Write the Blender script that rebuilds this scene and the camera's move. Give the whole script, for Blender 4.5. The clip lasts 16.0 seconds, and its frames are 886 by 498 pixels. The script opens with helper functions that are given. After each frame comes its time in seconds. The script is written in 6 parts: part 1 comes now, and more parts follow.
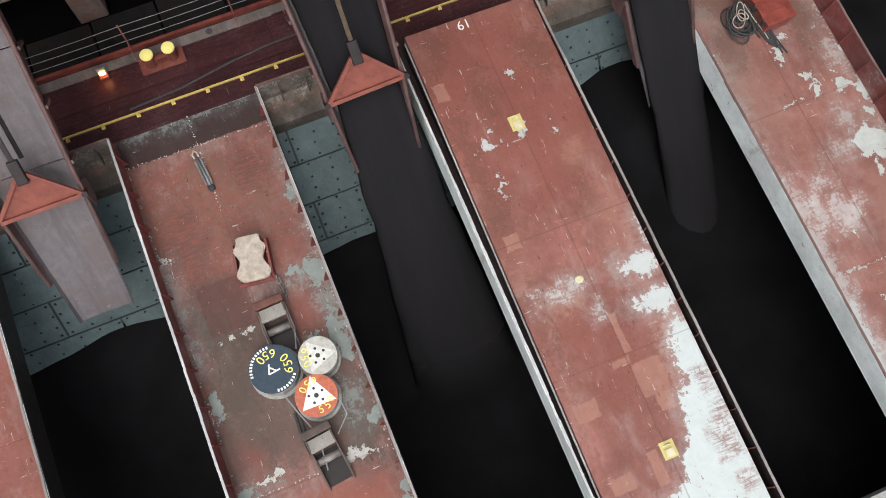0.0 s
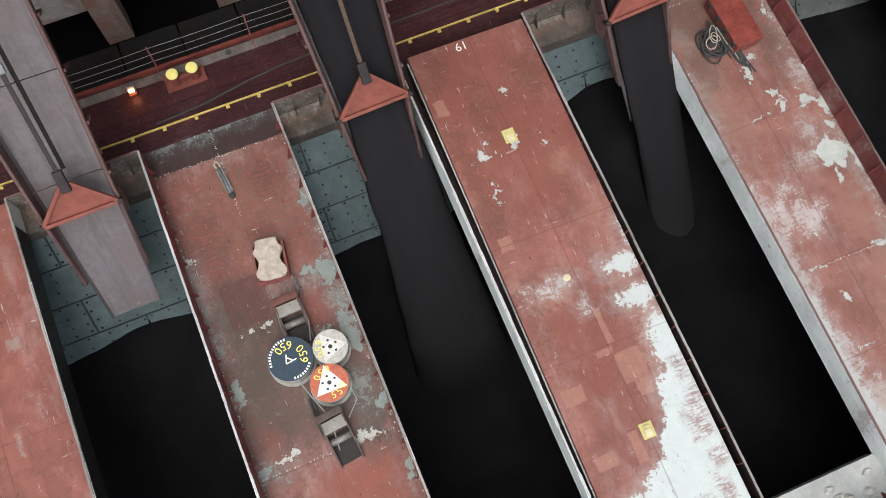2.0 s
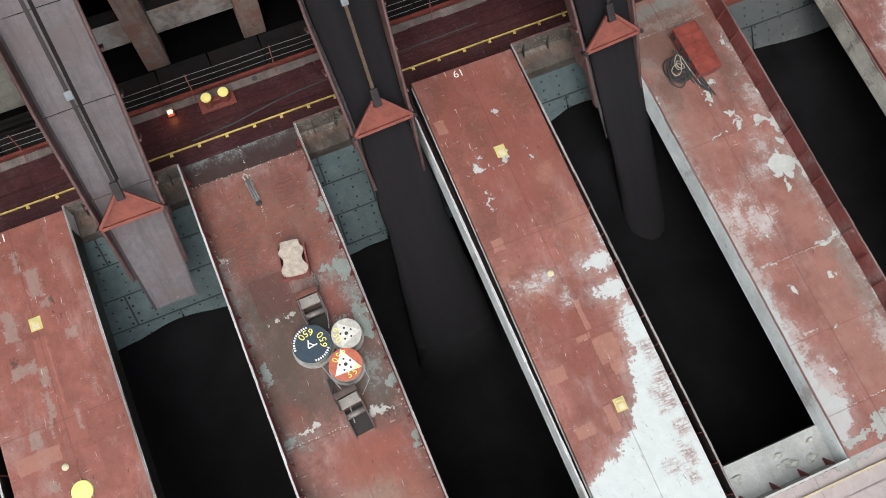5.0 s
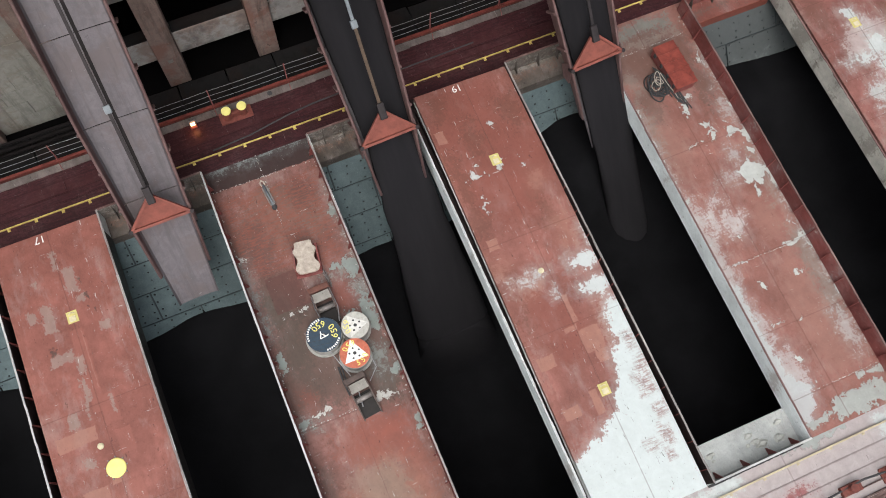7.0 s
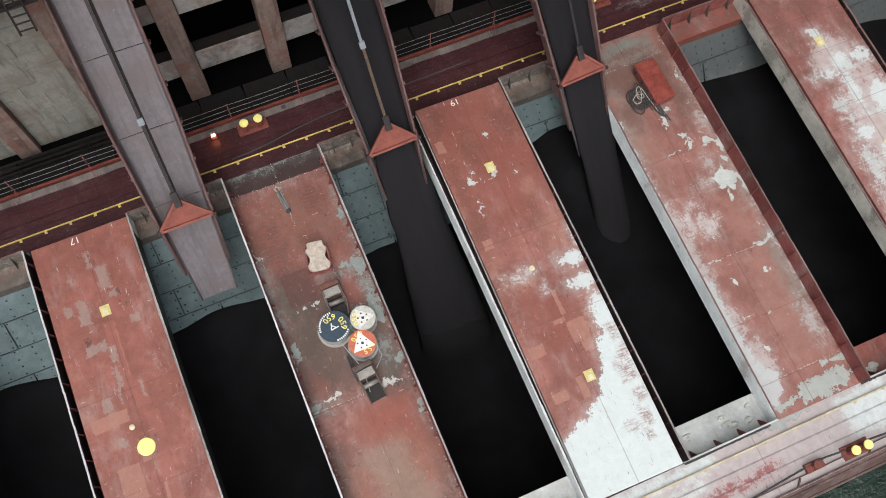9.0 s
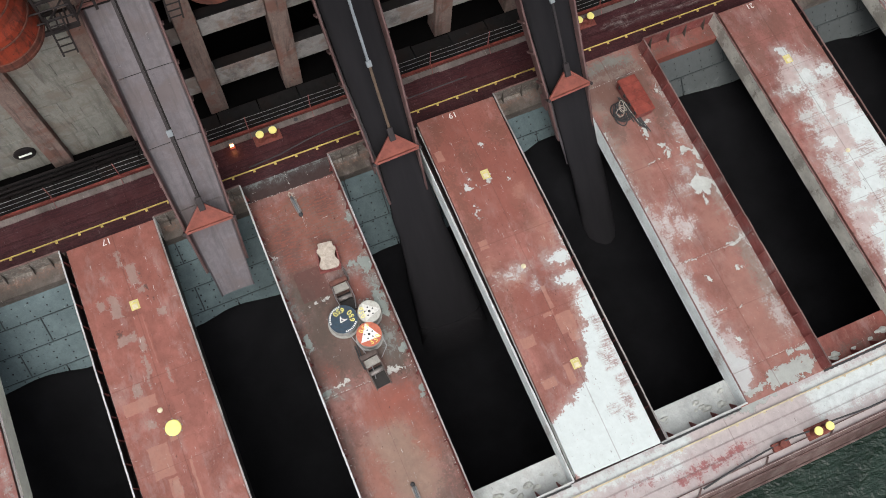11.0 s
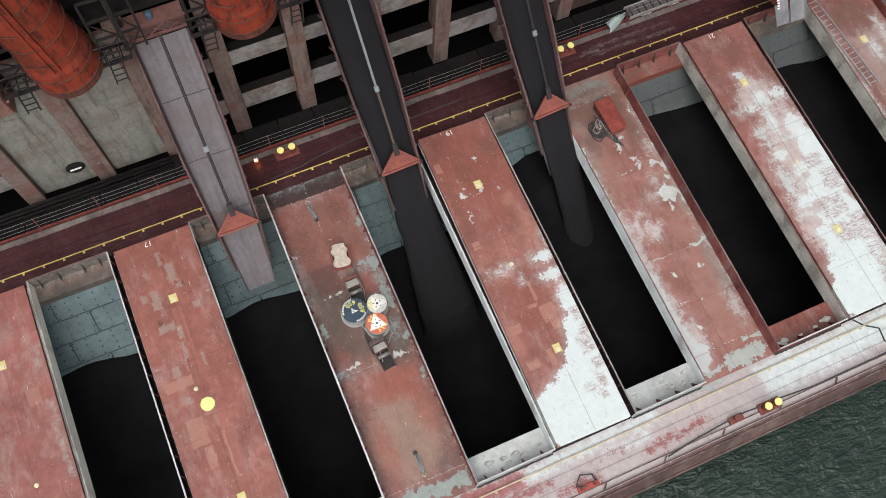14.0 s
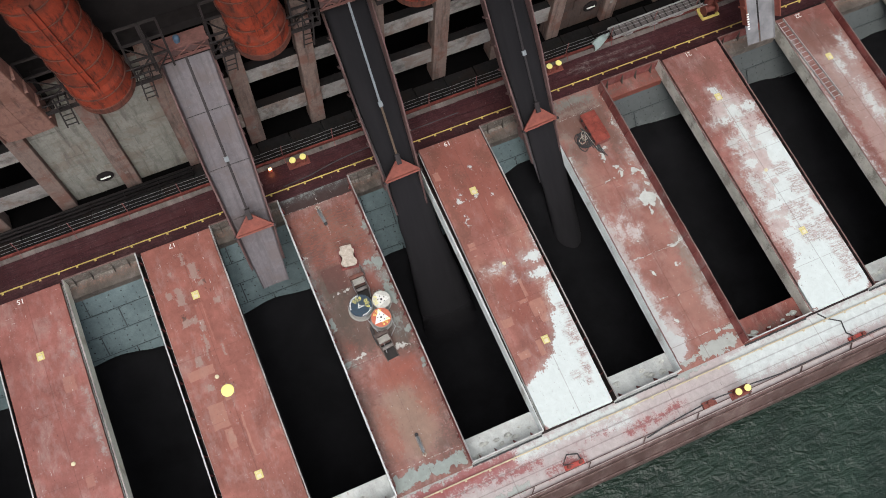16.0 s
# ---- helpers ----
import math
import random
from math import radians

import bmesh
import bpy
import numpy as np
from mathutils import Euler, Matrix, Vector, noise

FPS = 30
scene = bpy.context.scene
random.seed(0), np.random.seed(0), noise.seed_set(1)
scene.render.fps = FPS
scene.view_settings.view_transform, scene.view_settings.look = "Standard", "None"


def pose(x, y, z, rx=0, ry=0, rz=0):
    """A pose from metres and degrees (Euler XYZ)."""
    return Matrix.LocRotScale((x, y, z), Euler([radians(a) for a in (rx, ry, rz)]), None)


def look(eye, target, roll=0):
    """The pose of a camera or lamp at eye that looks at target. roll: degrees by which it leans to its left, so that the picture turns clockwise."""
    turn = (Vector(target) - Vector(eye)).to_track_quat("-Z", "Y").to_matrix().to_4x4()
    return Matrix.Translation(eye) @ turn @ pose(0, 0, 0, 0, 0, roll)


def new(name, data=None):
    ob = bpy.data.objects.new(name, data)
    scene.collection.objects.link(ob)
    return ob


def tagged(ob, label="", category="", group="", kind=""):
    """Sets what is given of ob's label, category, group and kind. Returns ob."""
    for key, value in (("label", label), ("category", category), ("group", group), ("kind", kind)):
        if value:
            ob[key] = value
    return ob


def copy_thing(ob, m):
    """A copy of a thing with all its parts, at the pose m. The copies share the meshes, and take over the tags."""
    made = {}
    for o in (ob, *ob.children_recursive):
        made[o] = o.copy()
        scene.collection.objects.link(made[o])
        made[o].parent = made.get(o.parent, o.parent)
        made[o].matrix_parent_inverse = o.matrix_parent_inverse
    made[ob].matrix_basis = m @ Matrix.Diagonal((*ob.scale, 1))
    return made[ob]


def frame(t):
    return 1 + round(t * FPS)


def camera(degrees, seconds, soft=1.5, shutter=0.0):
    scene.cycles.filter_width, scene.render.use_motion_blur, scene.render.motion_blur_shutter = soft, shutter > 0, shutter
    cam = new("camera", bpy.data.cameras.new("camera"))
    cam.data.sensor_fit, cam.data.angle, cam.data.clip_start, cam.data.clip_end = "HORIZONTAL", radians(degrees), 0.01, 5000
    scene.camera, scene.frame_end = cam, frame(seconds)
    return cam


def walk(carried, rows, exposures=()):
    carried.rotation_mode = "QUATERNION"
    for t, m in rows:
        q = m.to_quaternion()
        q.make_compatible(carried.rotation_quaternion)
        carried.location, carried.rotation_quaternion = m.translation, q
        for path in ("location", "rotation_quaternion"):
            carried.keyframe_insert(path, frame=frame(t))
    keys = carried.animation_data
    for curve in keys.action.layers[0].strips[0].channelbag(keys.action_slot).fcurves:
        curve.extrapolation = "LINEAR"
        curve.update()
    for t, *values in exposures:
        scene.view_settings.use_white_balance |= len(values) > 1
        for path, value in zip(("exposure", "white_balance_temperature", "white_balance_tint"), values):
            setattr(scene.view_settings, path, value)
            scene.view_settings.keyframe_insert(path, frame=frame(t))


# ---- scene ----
# ---- camera and walk ----
cam = camera(53.0, 16.0, soft=0.95)
PATH = [
    (0.0, pose(-5.311, 4.897, 20.821, 15.995, -1.137, -22.437)),
    (1.0, pose(-5.558, 4.596, 21.821, 16.262, -1.346, -22.556)),
    (2.0, pose(-5.819, 4.265, 22.846, 16.548, -1.535, -22.666)),
    (3.0, pose(-6.095, 3.902, 23.900, 16.853, -1.705, -22.765)),
    (4.0, pose(-6.383, 3.506, 24.986, 17.174, -1.856, -22.856)),
    (5.0, pose(-6.682, 3.076, 26.108, 17.509, -1.986, -22.940)),
    (6.0, pose(-6.991, 2.611, 27.267, 17.856, -2.097, -23.015)),
    (7.0, pose(-7.309, 2.110, 28.469, 18.213, -2.187, -23.085)),
    (8.0, pose(-7.635, 1.572, 29.715, 18.577, -2.257, -23.149)),
    (9.0, pose(-7.966, 0.997, 31.009, 18.947, -2.306, -23.209)),
    (10.0, pose(-8.303, 0.382, 32.354, 19.321, -2.335, -23.264)),
    (11.0, pose(-8.643, -0.272, 33.754, 19.696, -2.342, -23.317)),
    (12.0, pose(-8.985, -0.967, 35.212, 20.070, -2.328, -23.367)),
    (13.0, pose(-9.328, -1.704, 36.730, 20.442, -2.293, -23.416)),
    (14.0, pose(-9.672, -2.484, 38.313, 20.808, -2.236, -23.464)),
    (15.0, pose(-10.013, -3.308, 39.963, 21.168, -2.157, -23.513)),
    (16.0, pose(-10.352, -4.177, 41.683, 21.519, -2.056, -23.563)),
]
walk(cam, PATH)

# ---- world, daylight ----
world = bpy.data.worlds.new("overcast_sky")
scene.world = world
world.use_nodes = True
wn = world.node_tree
wn.nodes.clear()
w_out = wn.nodes.new("ShaderNodeOutputWorld")
w_bg = wn.nodes.new("ShaderNodeBackground")
w_sky = wn.nodes.new("ShaderNodeTexSky")
w_sky.sky_type = "NISHITA"
w_sky.sun_disc = False
w_sky.sun_elevation = radians(52)
w_sky.sun_rotation = radians(200)
w_sky.dust_density = 4.0
w_sky.air_density = 1.0
w_hsv = wn.nodes.new("ShaderNodeHueSaturation")
w_hsv.inputs["Saturation"].default_value = 0.35
wn.links.new(w_sky.outputs["Color"], w_hsv.inputs["Color"])
wn.links.new(w_hsv.outputs["Color"], w_bg.inputs["Color"])
w_bg.inputs["Strength"].default_value = 0.225
wn.links.new(w_bg.outputs["Background"], w_out.inputs["Surface"])

sun_data = bpy.data.lights.new("sun", "SUN")
sun_data.energy = 1.75
sun_data.angle = radians(40)
sun_data.color = (1.0, 0.97, 0.93)
sun = new("sun", sun_data)
sun.matrix_basis = look((0, 0, 60), (10, 6, 0))

# ---- numbers of the plan ----
PITCH = 7.32          # hatch to hatch, 24 feet
HALF = 1.88          # half width of a deck strip between coamings
Y_RIVER, Y_DOCK = 0.0, 15.65     # end coamings
LEDGE_R, LEDGE_D = 1.15, 14.85   # edges of the deck openings
TOP = 0.80            # coaming top over the deck
STRIPS = range(-5, 6)
WIDER = {0: 0.10}      # strips whose far coaming stands further out
EDGE_R, EDGE_D = -2.38, 18.25     # ship's sides at the deck
WATER = -4.2


# ---- small mesh helpers ----
def box(bm, x0, x1, y0, y1, z0, z1, bevel=0.0):
    vs = [bm.verts.new((x, y, z)) for z in (z0, z1) for y in (y0, y1) for x in (x0, x1)]
    fs = [bm.faces.new([vs[i] for i in q]) for q in
          ((0, 2, 3, 1), (4, 5, 7, 6), (0, 1, 5, 4), (2, 6, 7, 3), (0, 4, 6, 2), (1, 3, 7, 5))]
    if bevel:
        edges = list({e for f in fs for e in f.edges})
        bmesh.ops.bevel(bm, geom=edges, offset=bevel, segments=2, affect="EDGES", profile=0.6)
    return bm


def beam(bm, a, b, w, h, up=(0, 0, 1)):
    """A bar of section w by h from a to b."""
    a, b = Vector(a), Vector(b)
    d = (b - a).normalized()
    s = d.cross(Vector(up))
    s = s.normalized() if s.length > 1e-4 else Vector((1, 0, 0))
    u = s.cross(d).normalized()
    r = [(-w / 2, -h / 2), (w / 2, -h / 2), (w / 2, h / 2), (-w / 2, h / 2)]
    v0 = [bm.verts.new(a + s * x + u * y) for x, y in r]
    v1 = [bm.verts.new(b + s * x + u * y) for x, y in r]
    for i in range(4):
        j = (i + 1) % 4
        bm.faces.new((v0[i], v0[j], v1[j], v1[i]))
    bm.faces.new(v0[::-1])
    bm.faces.new(v1)
    return bm


def tube(bm, pts, r, seg=8, caps=True):
    """A round bar through the points."""
    pts = [Vector(p) for p in pts]
    rings = []
    side = None
    for i, p in enumerate(pts):
        d = (pts[min(i + 1, len(pts) - 1)] - pts[max(i - 1, 0)]).normalized()
        if side is None:
            side = d.orthogonal().normalized()
        side = (side - d * side.dot(d)).normalized()
        up = d.cross(side)
        rr = r[i] if isinstance(r, (list, tuple)) else r
        rings.append([bm.verts.new(p + (side * math.cos(a) + up * math.sin(a)) * rr)
                      for a in (2 * math.pi * k / seg for k in range(seg))])
    for q0, q1 in zip(rings, rings[1:]):
        for k in range(seg):
            bm.faces.new((q0[k], q0[(k + 1) % seg], q1[(k + 1) % seg], q1[k])).smooth = seg > 6
    if caps:
        bm.faces.new(rings[0][::-1])
        bm.faces.new(rings[-1])
    return bm


def lathe(bm, profile, seg=32, cx=0.0, cy=0.0):
    """A turned solid about the upright axis through (cx, cy): profile of (radius, z) from bottom to top."""
    rings = [[bm.verts.new((cx + r * math.cos(2 * math.pi * k / seg), cy + r * math.sin(2 * math.pi * k / seg), z))
              for k in range(seg)] for r, z in profile]
    for q0, q1 in zip(rings, rings[1:]):
        for k in range(seg):
            bm.faces.new((q0[k], q0[(k + 1) % seg], q1[(k + 1) % seg], q1[k]))
    bm.faces.new(rings[0][::-1])
    bm.faces.new(rings[-1])
    return bm


def prism(bm, poly, axis, a, b):
    """A flat outline, swept along one axis from a to b. Outline in the other two axes, in order."""
    def at(p, v):
        q = list(p)
        q.insert("xyz".index(axis), v)
        return q
    v0 = [bm.verts.new(at(p, a)) for p in poly]
    v1 = [bm.verts.new(at(p, b)) for p in poly]
    n = len(poly)
    for i in range(n):
        j = (i + 1) % n
        bm.faces.new((v0[i], v0[j], v1[j], v1[i]))
    bm.faces.new(v0[::-1])
    bm.faces.new(v1)
    return bm


def mesh_from(name, bm, material):
    bmesh.ops.recalc_face_normals(bm, faces=bm.faces)
    me = bpy.data.meshes.new(name)
    bm.to_mesh(me)
    bm.free()
    if material:
        me.materials.append(material)
    return me


def thing(name, at=(0, 0, 0), label="", category="", group="", kind="", turn=0.0):
    ob = new(name)
    ob.empty_display_size = 0.2
    ob.matrix_basis = pose(*at, 0, 0, turn)
    return tagged(ob, label, category, group, kind)


def part(name, bm, material, parent=None, label=""):
    me = mesh_from(name, bm, material) if isinstance(bm, bmesh.types.BMesh) else bm
    ob = new(name, me)
    if parent:
        ob.parent = parent
    return tagged(ob, label)


def solid(name, bm, material, label="", category="", group="", kind=""):
    return tagged(new(name, mesh_from(name, bm, material)), label, category, group, kind)


# ---- materials ----
def nodes_of(name):
    m = bpy.data.materials.new(name)
    m.use_nodes = True
    nt = m.node_tree
    return m, nt, nt.nodes["Principled BSDF"]


def put(nt, sock, v):
    if isinstance(v, bpy.types.NodeSocket):
        nt.links.new(v, sock)
    elif v is not None:
        sock.default_value = v


def maths(nt, op, a, b=None, c=None, clamp=False):
    n = nt.nodes.new("ShaderNodeMath")
    n.operation, n.use_clamp = op, clamp
    for s, v in zip(n.inputs, (a, b, c)):
        put(nt, s, v)
    return n.outputs[0]


def noise_of(nt, vec, scale, detail=4.0, rough=0.55, distort=0.0):
    n = nt.nodes.new("ShaderNodeTexNoise")
    put(nt, n.inputs["Vector"], vec)
    n.inputs["Scale"].default_value = scale
    n.inputs["Detail"].default_value = detail
    n.inputs["Roughness"].default_value = rough
    n.inputs["Distortion"].default_value = distort
    return n.outputs["Fac"]


def mix(nt, fac, a, b):
    n = nt.nodes.new("ShaderNodeMix")
    n.data_type = "RGBA"
    put(nt, n.inputs[0], fac)
    put(nt, n.inputs[6], a if isinstance(a, bpy.types.NodeSocket) else (*a, 1))
    put(nt, n.inputs[7], b if isinstance(b, bpy.types.NodeSocket) else (*b, 1))
    return n.outputs[2]


def ramp(nt, v, lo, hi, a=0.0, b=1.0):
    n = nt.nodes.new("ShaderNodeMapRange")
    put(nt, n.inputs[0], v)
    for i, q in enumerate((lo, hi, a, b)):
        n.inputs[i + 1].default_value = q
    return n.outputs[0]


def coords(nt, stretch=(1, 1, 1), offset=(0, 0, 0), world_space=False):
    n = nt.nodes.new("ShaderNodeNewGeometry" if world_space else "ShaderNodeTexCoord")
    m = nt.nodes.new("ShaderNodeMapping")
    nt.links.new(n.outputs["Position" if world_space else "Object"], m.inputs["Vector"])
    m.inputs["Scale"].default_value = stretch
    m.inputs["Location"].default_value = offset
    return m.outputs["Vector"]


def bump(nt, bsdf, height, strength=0.3, distance=0.01):
    n = nt.nodes.new("ShaderNodeBump")
    n.inputs["Strength"].default_value = strength
    n.inputs["Distance"].default_value = distance
    put(nt, n.inputs["Height"], height)
    nt.links.new(n.outputs["Normal"], bsdf.inputs["Normal"])


def vector_maths(nt, op, a, b):
    n = nt.nodes.new("ShaderNodeVectorMath")
    n.operation = op
    put(nt, n.inputs[0], a)
    put(nt, n.inputs[1], b)
    return n.outputs["Value" if op == "LENGTH" else "Vector"]


def nearest_patch(nt, place, patches, square):
    """How deep a point lies in the nearest patch (cx, cy, half x, half y), in metres; below nought outside."""
    best = None
    for cx, cy, hx, hy in patches:
        off = vector_maths(nt, "SUBTRACT", place, (cx, cy, 0))
        if square or max(hx, hy) > 4 * min(hx, hy):
            sep = nt.nodes.new("ShaderNodeSeparateXYZ")
            nt.links.new(vector_maths(nt, "SUBTRACT", (hx, hy, 0), vector_maths(nt, "ABSOLUTE", off, None)), sep.inputs[0])
            d = maths(nt, "MINIMUM", sep.outputs[0], sep.outputs[1])
        else:
            far = vector_maths(nt, "LENGTH", vector_maths(nt, "DIVIDE", off, (hx, hy, 1e6)), None)
            d = maths(nt, "MULTIPLY", maths(nt, "SUBTRACT", 1.0, far), min(hx, hy))
        best = d if best is None else maths(nt, "MAXIMUM", best, d)
    return best


def worn_paint(name, base, layers=(), mottle=0.35, rough=0.55, seed=0.0, scuffs=0.35, scuff_colour=(0.52, 0.54, 0.52), seams=(), world_space=False, metal=0.0, bump_size=0.004, smear=0.3, gloss=0.2, blotch=0.45, marks=0.5):
    """Old ship's paint: two scales of mottling, scuffs down to pale primer, and worn places of their own shape.
    layers: (colour, patches, kind of wear, strength)."""
    m, nt, bsdf = nodes_of(name)
    v = coords(nt, offset=(seed, seed * 0.7, 0), world_space=world_space)
    raw = coords(nt, world_space=world_space)
    sep = nt.nodes.new("ShaderNodeSeparateXYZ")
    warp = nt.nodes.new("ShaderNodeTexNoise")
    nt.links.new(v, warp.inputs["Vector"])
    warp.inputs["Scale"].default_value, warp.inputs["Detail"].default_value, warp.inputs["Roughness"].default_value = 1.7, 7, 0.68
    shift = nt.nodes.new("ShaderNodeVectorMath")
    shift.operation = "MULTIPLY_ADD"
    nt.links.new(warp.outputs["Color"], shift.inputs[0])
    shift.inputs[1].default_value, shift.inputs[2].default_value = (0.7, 0.9, 0), (-0.35, -0.45, 0)
    moved = nt.nodes.new("ShaderNodeVectorMath")
    nt.links.new(raw, moved.inputs[0])
    nt.links.new(shift.outputs[0], moved.inputs[1])
    nt.links.new(moved.outputs[0], sep.inputs[0])
    straight = nt.nodes.new("ShaderNodeSeparateXYZ")
    nt.links.new(raw, straight.inputs[0])
    big = noise_of(nt, v, 0.55, 6, 0.62, 0.2)
    mid = noise_of(nt, v, 3.2, 6, 0.65, 0.4)
    fine = noise_of(nt, v, 28, 5, 0.7)
    dark = tuple(c * (1 - mottle) for c in base)
    pale = tuple(min(1, c * (1 + 0.55 * mottle) + 0.035 * mottle) for c in base)
    col = mix(nt, ramp(nt, big, 0.32, 0.68), dark, pale)
    col = mix(nt, ramp(nt, mid, 0.38, 0.72, 0.0, blotch), col, tuple(c * 0.62 for c in base))
    col = mix(nt, ramp(nt, fine, 0.45, 0.8, 0.0, 0.3), col, tuple(min(1, c * 1.25 + 0.02) for c in base))
    # streaks drawn along the strip
    st = noise_of(nt, coords(nt, stretch=(2.2, 0.35, 1), offset=(seed * 3, 0, 0), world_space=world_space), 2.4, 5, 0.62)
    col = mix(nt, ramp(nt, st, 0.55, 0.75, 0.0, 0.35), col, tuple(c * 0.6 for c in base))
    # thin dusty smears
    sm = noise_of(nt, coords(nt, stretch=(1.6, 0.7, 1), offset=(seed + 11, seed, 0), world_space=world_space), 0.9, 9, 0.7, 0.15)
    col = mix(nt, ramp(nt, sm, 0.50, 0.70, 0.0, smear), col, (0.36, 0.30, 0.28))
    grit = noise_of(nt, coords(nt, stretch=(1.2, 0.8, 1), offset=(seed, 2, 0), world_space=world_space), 11, 9, 0.75, 0.4)
    rn = noise_of(nt, coords(nt, stretch=(1.2, 0.85, 1), offset=(seed + 5, seed, 0), world_space=world_space), 2.6, 12, 0.68, 0.3)
    brush = noise_of(nt, coords(nt, stretch=(0.8, 5.0, 1), offset=(seed, 4, 0), world_space=world_space), 3.0, 8, 0.75, 0.3)
    col = mix(nt, ramp(nt, grit, 0.53, 0.70, 0.0, 0.45), col, tuple(c * 0.5 for c in base))
    col = mix(nt, ramp(nt, grit, 0.44, 0.28, 0.0, 0.35), col, tuple(min(1, c * 1.3 + 0.03) for c in base))
    lift = None
    for colour, patches, mode, strength in layers:
        # crust: flaked paint with crisp edges; patchy: small crisp bare places; dust: soft, speckled; sheet: nearly all covered; square: repainted; brushed: wire-brushed
        if mode in ("square", "brushed", "patchy"):
            d = nearest_patch(nt, vector_maths(nt, "ADD", raw, vector_maths(nt, "MULTIPLY", shift.outputs[0], (0.16, 0.16, 0))), patches, True)
        else:
            d = nearest_patch(nt, moved.outputs[0], patches, False)
        k_rag = {"flake": 0.6, "crust": 0.9, "dust": 1.3, "sheet": 0.9, "patchy": 0.35, "square": 0.18, "brushed": 0.7}[mode]
        d = maths(nt, "ADD", d, maths(nt, "MULTIPLY", maths(nt, "SUBTRACT", rn, 0.5), k_rag))
        if mode == "crust":
            d = maths(nt, "ADD", d, maths(nt, "MULTIPLY", maths(nt, "SUBTRACT", grit, 0.5), 0.30))
            mk = ramp(nt, d, 0.0, 0.018)
            edge = maths(nt, "SUBTRACT", ramp(nt, d, -0.035, 0.0), mk)
            col = mix(nt, maths(nt, "MULTIPLY", edge, 0.5), col, tuple(c * 0.3 for c in base))
            lift = mk if lift is None else maths(nt, "MAXIMUM", lift, mk)
        elif mode == "flake":
            # worn through to a pale coat: solid inside, broken into flecks towards its edge
            d = maths(nt, "ADD", d, maths(nt, "MULTIPLY", maths(nt, "SUBTRACT", grit, 0.5), 0.55))
            d = maths(nt, "ADD", d, maths(nt, "MULTIPLY", maths(nt, "SUBTRACT", brush, 0.5), 0.35))
            mk = maths(nt, "MAXIMUM", ramp(nt, d, 0.0, 0.03), ramp(nt, d, -0.3, 0.0, 0.0, 0.22))
        elif mode == "patchy":
            d = maths(nt, "ADD", maths(nt, "SUBTRACT", d, 0.12), maths(nt, "MULTIPLY", maths(nt, "SUBTRACT", grit, 0.5), 0.6))
            mk = ramp(nt, d, 0.0, 0.025)
        elif mode == "square":
            mk = ramp(nt, d, 0.0, 0.03)
        elif mode == "brushed":
            mk = maths(nt, "MULTIPLY", ramp(nt, d, -0.12, 0.06), ramp(nt, maths(nt, "ADD", brush, maths(nt, "MULTIPLY", maths(nt, "SUBTRACT", grit, 0.5), 0.5)), 0.44, 0.56))
        else:
            sp = maths(nt, "MULTIPLY", maths(nt, "SUBTRACT", maths(nt, "ADD", grit, maths(nt, "MULTIPLY", brush, 0.6)), 0.8), 1.6 if mode == "dust" else 0.9)
            sp = maths(nt, "ADD", d, sp)
            mk = maths(nt, "ADD", maths(nt, "MULTIPLY", ramp(nt, d, -0.35, 0.5), 0.4), maths(nt, "MULTIPLY", ramp(nt, sp, 0.0, 0.16), 0.6))
        mk = maths(nt, "MULTIPLY", mk, strength, clamp=True)
        deep = 0.9 if mode == "flake" else 0.78
        grain = mix(nt, ramp(nt, mid, 0.35, 0.7), tuple(c * deep for c in colour), colour)
        grain = mix(nt, ramp(nt, grit, 0.5, 0.75, 0.0, 0.15 if mode == "flake" else 0.35), grain, tuple(c * 0.62 for c in colour))
        col = mix(nt, mk, col, grain)
    if scuffs:
        sc = noise_of(nt, coords(nt, stretch=(1.3, 0.8, 1), offset=(7 + seed, 3, 0), world_space=world_space), 2.6, 9, 0.72, 0.9)
        col = mix(nt, ramp(nt, sc, 0.68, 0.715, 0.0, scuffs), col, scuff_colour)
    if marks:
        for stretch, lo, tone, amount in (((7.0, 0.7, 1), 0.66, scuff_colour, marks), ((0.8, 6.0, 1), 0.67, scuff_colour, marks * 0.8), ((5.0, 1.2, 1), 0.655, tuple(c * 0.25 for c in base), marks)):
            q = noise_of(nt, coords(nt, stretch=stretch, offset=(seed * 2, 9, 0), world_space=world_space), 2.2, 5, 0.7, 0.2)
            col = mix(nt, ramp(nt, q, lo, lo + 0.03, 0.0, amount), col, tone)
        # small crisp chips, pale and dark
        chips = noise_of(nt, coords(nt, stretch=(1.0, 0.8, 1), offset=(seed * 5, 1, 0), world_space=world_space), 5.0, 9, 0.74)
        col = mix(nt, ramp(nt, chips, 0.655, 0.675, 0.0, marks), col, tuple(min(1, c * 1.2 + 0.12) for c in base))
        col = mix(nt, ramp(nt, chips, 0.345, 0.325, 0.0, marks * 0.8), col, tuple(c * 0.5 for c in base))
        dots = noise_of(nt, v, 17, 3, 0.6)
        col = mix(nt, ramp(nt, dots, 0.69, 0.73, 0.0, marks), col, tuple(c * 0.35 for c in base))
    for axis, place, width in seams:
        d = maths(nt, "ABSOLUTE", maths(nt, "SUBTRACT", straight.outputs[axis], place))
        mk = ramp(nt, maths(nt, "ADD", d, maths(nt, "MULTIPLY", maths(nt, "SUBTRACT", mid, 0.5), width)), width * 0.5, width, 0.35, 0.0)
        col = mix(nt, mk, col, tuple(c * 0.45 for c in base))
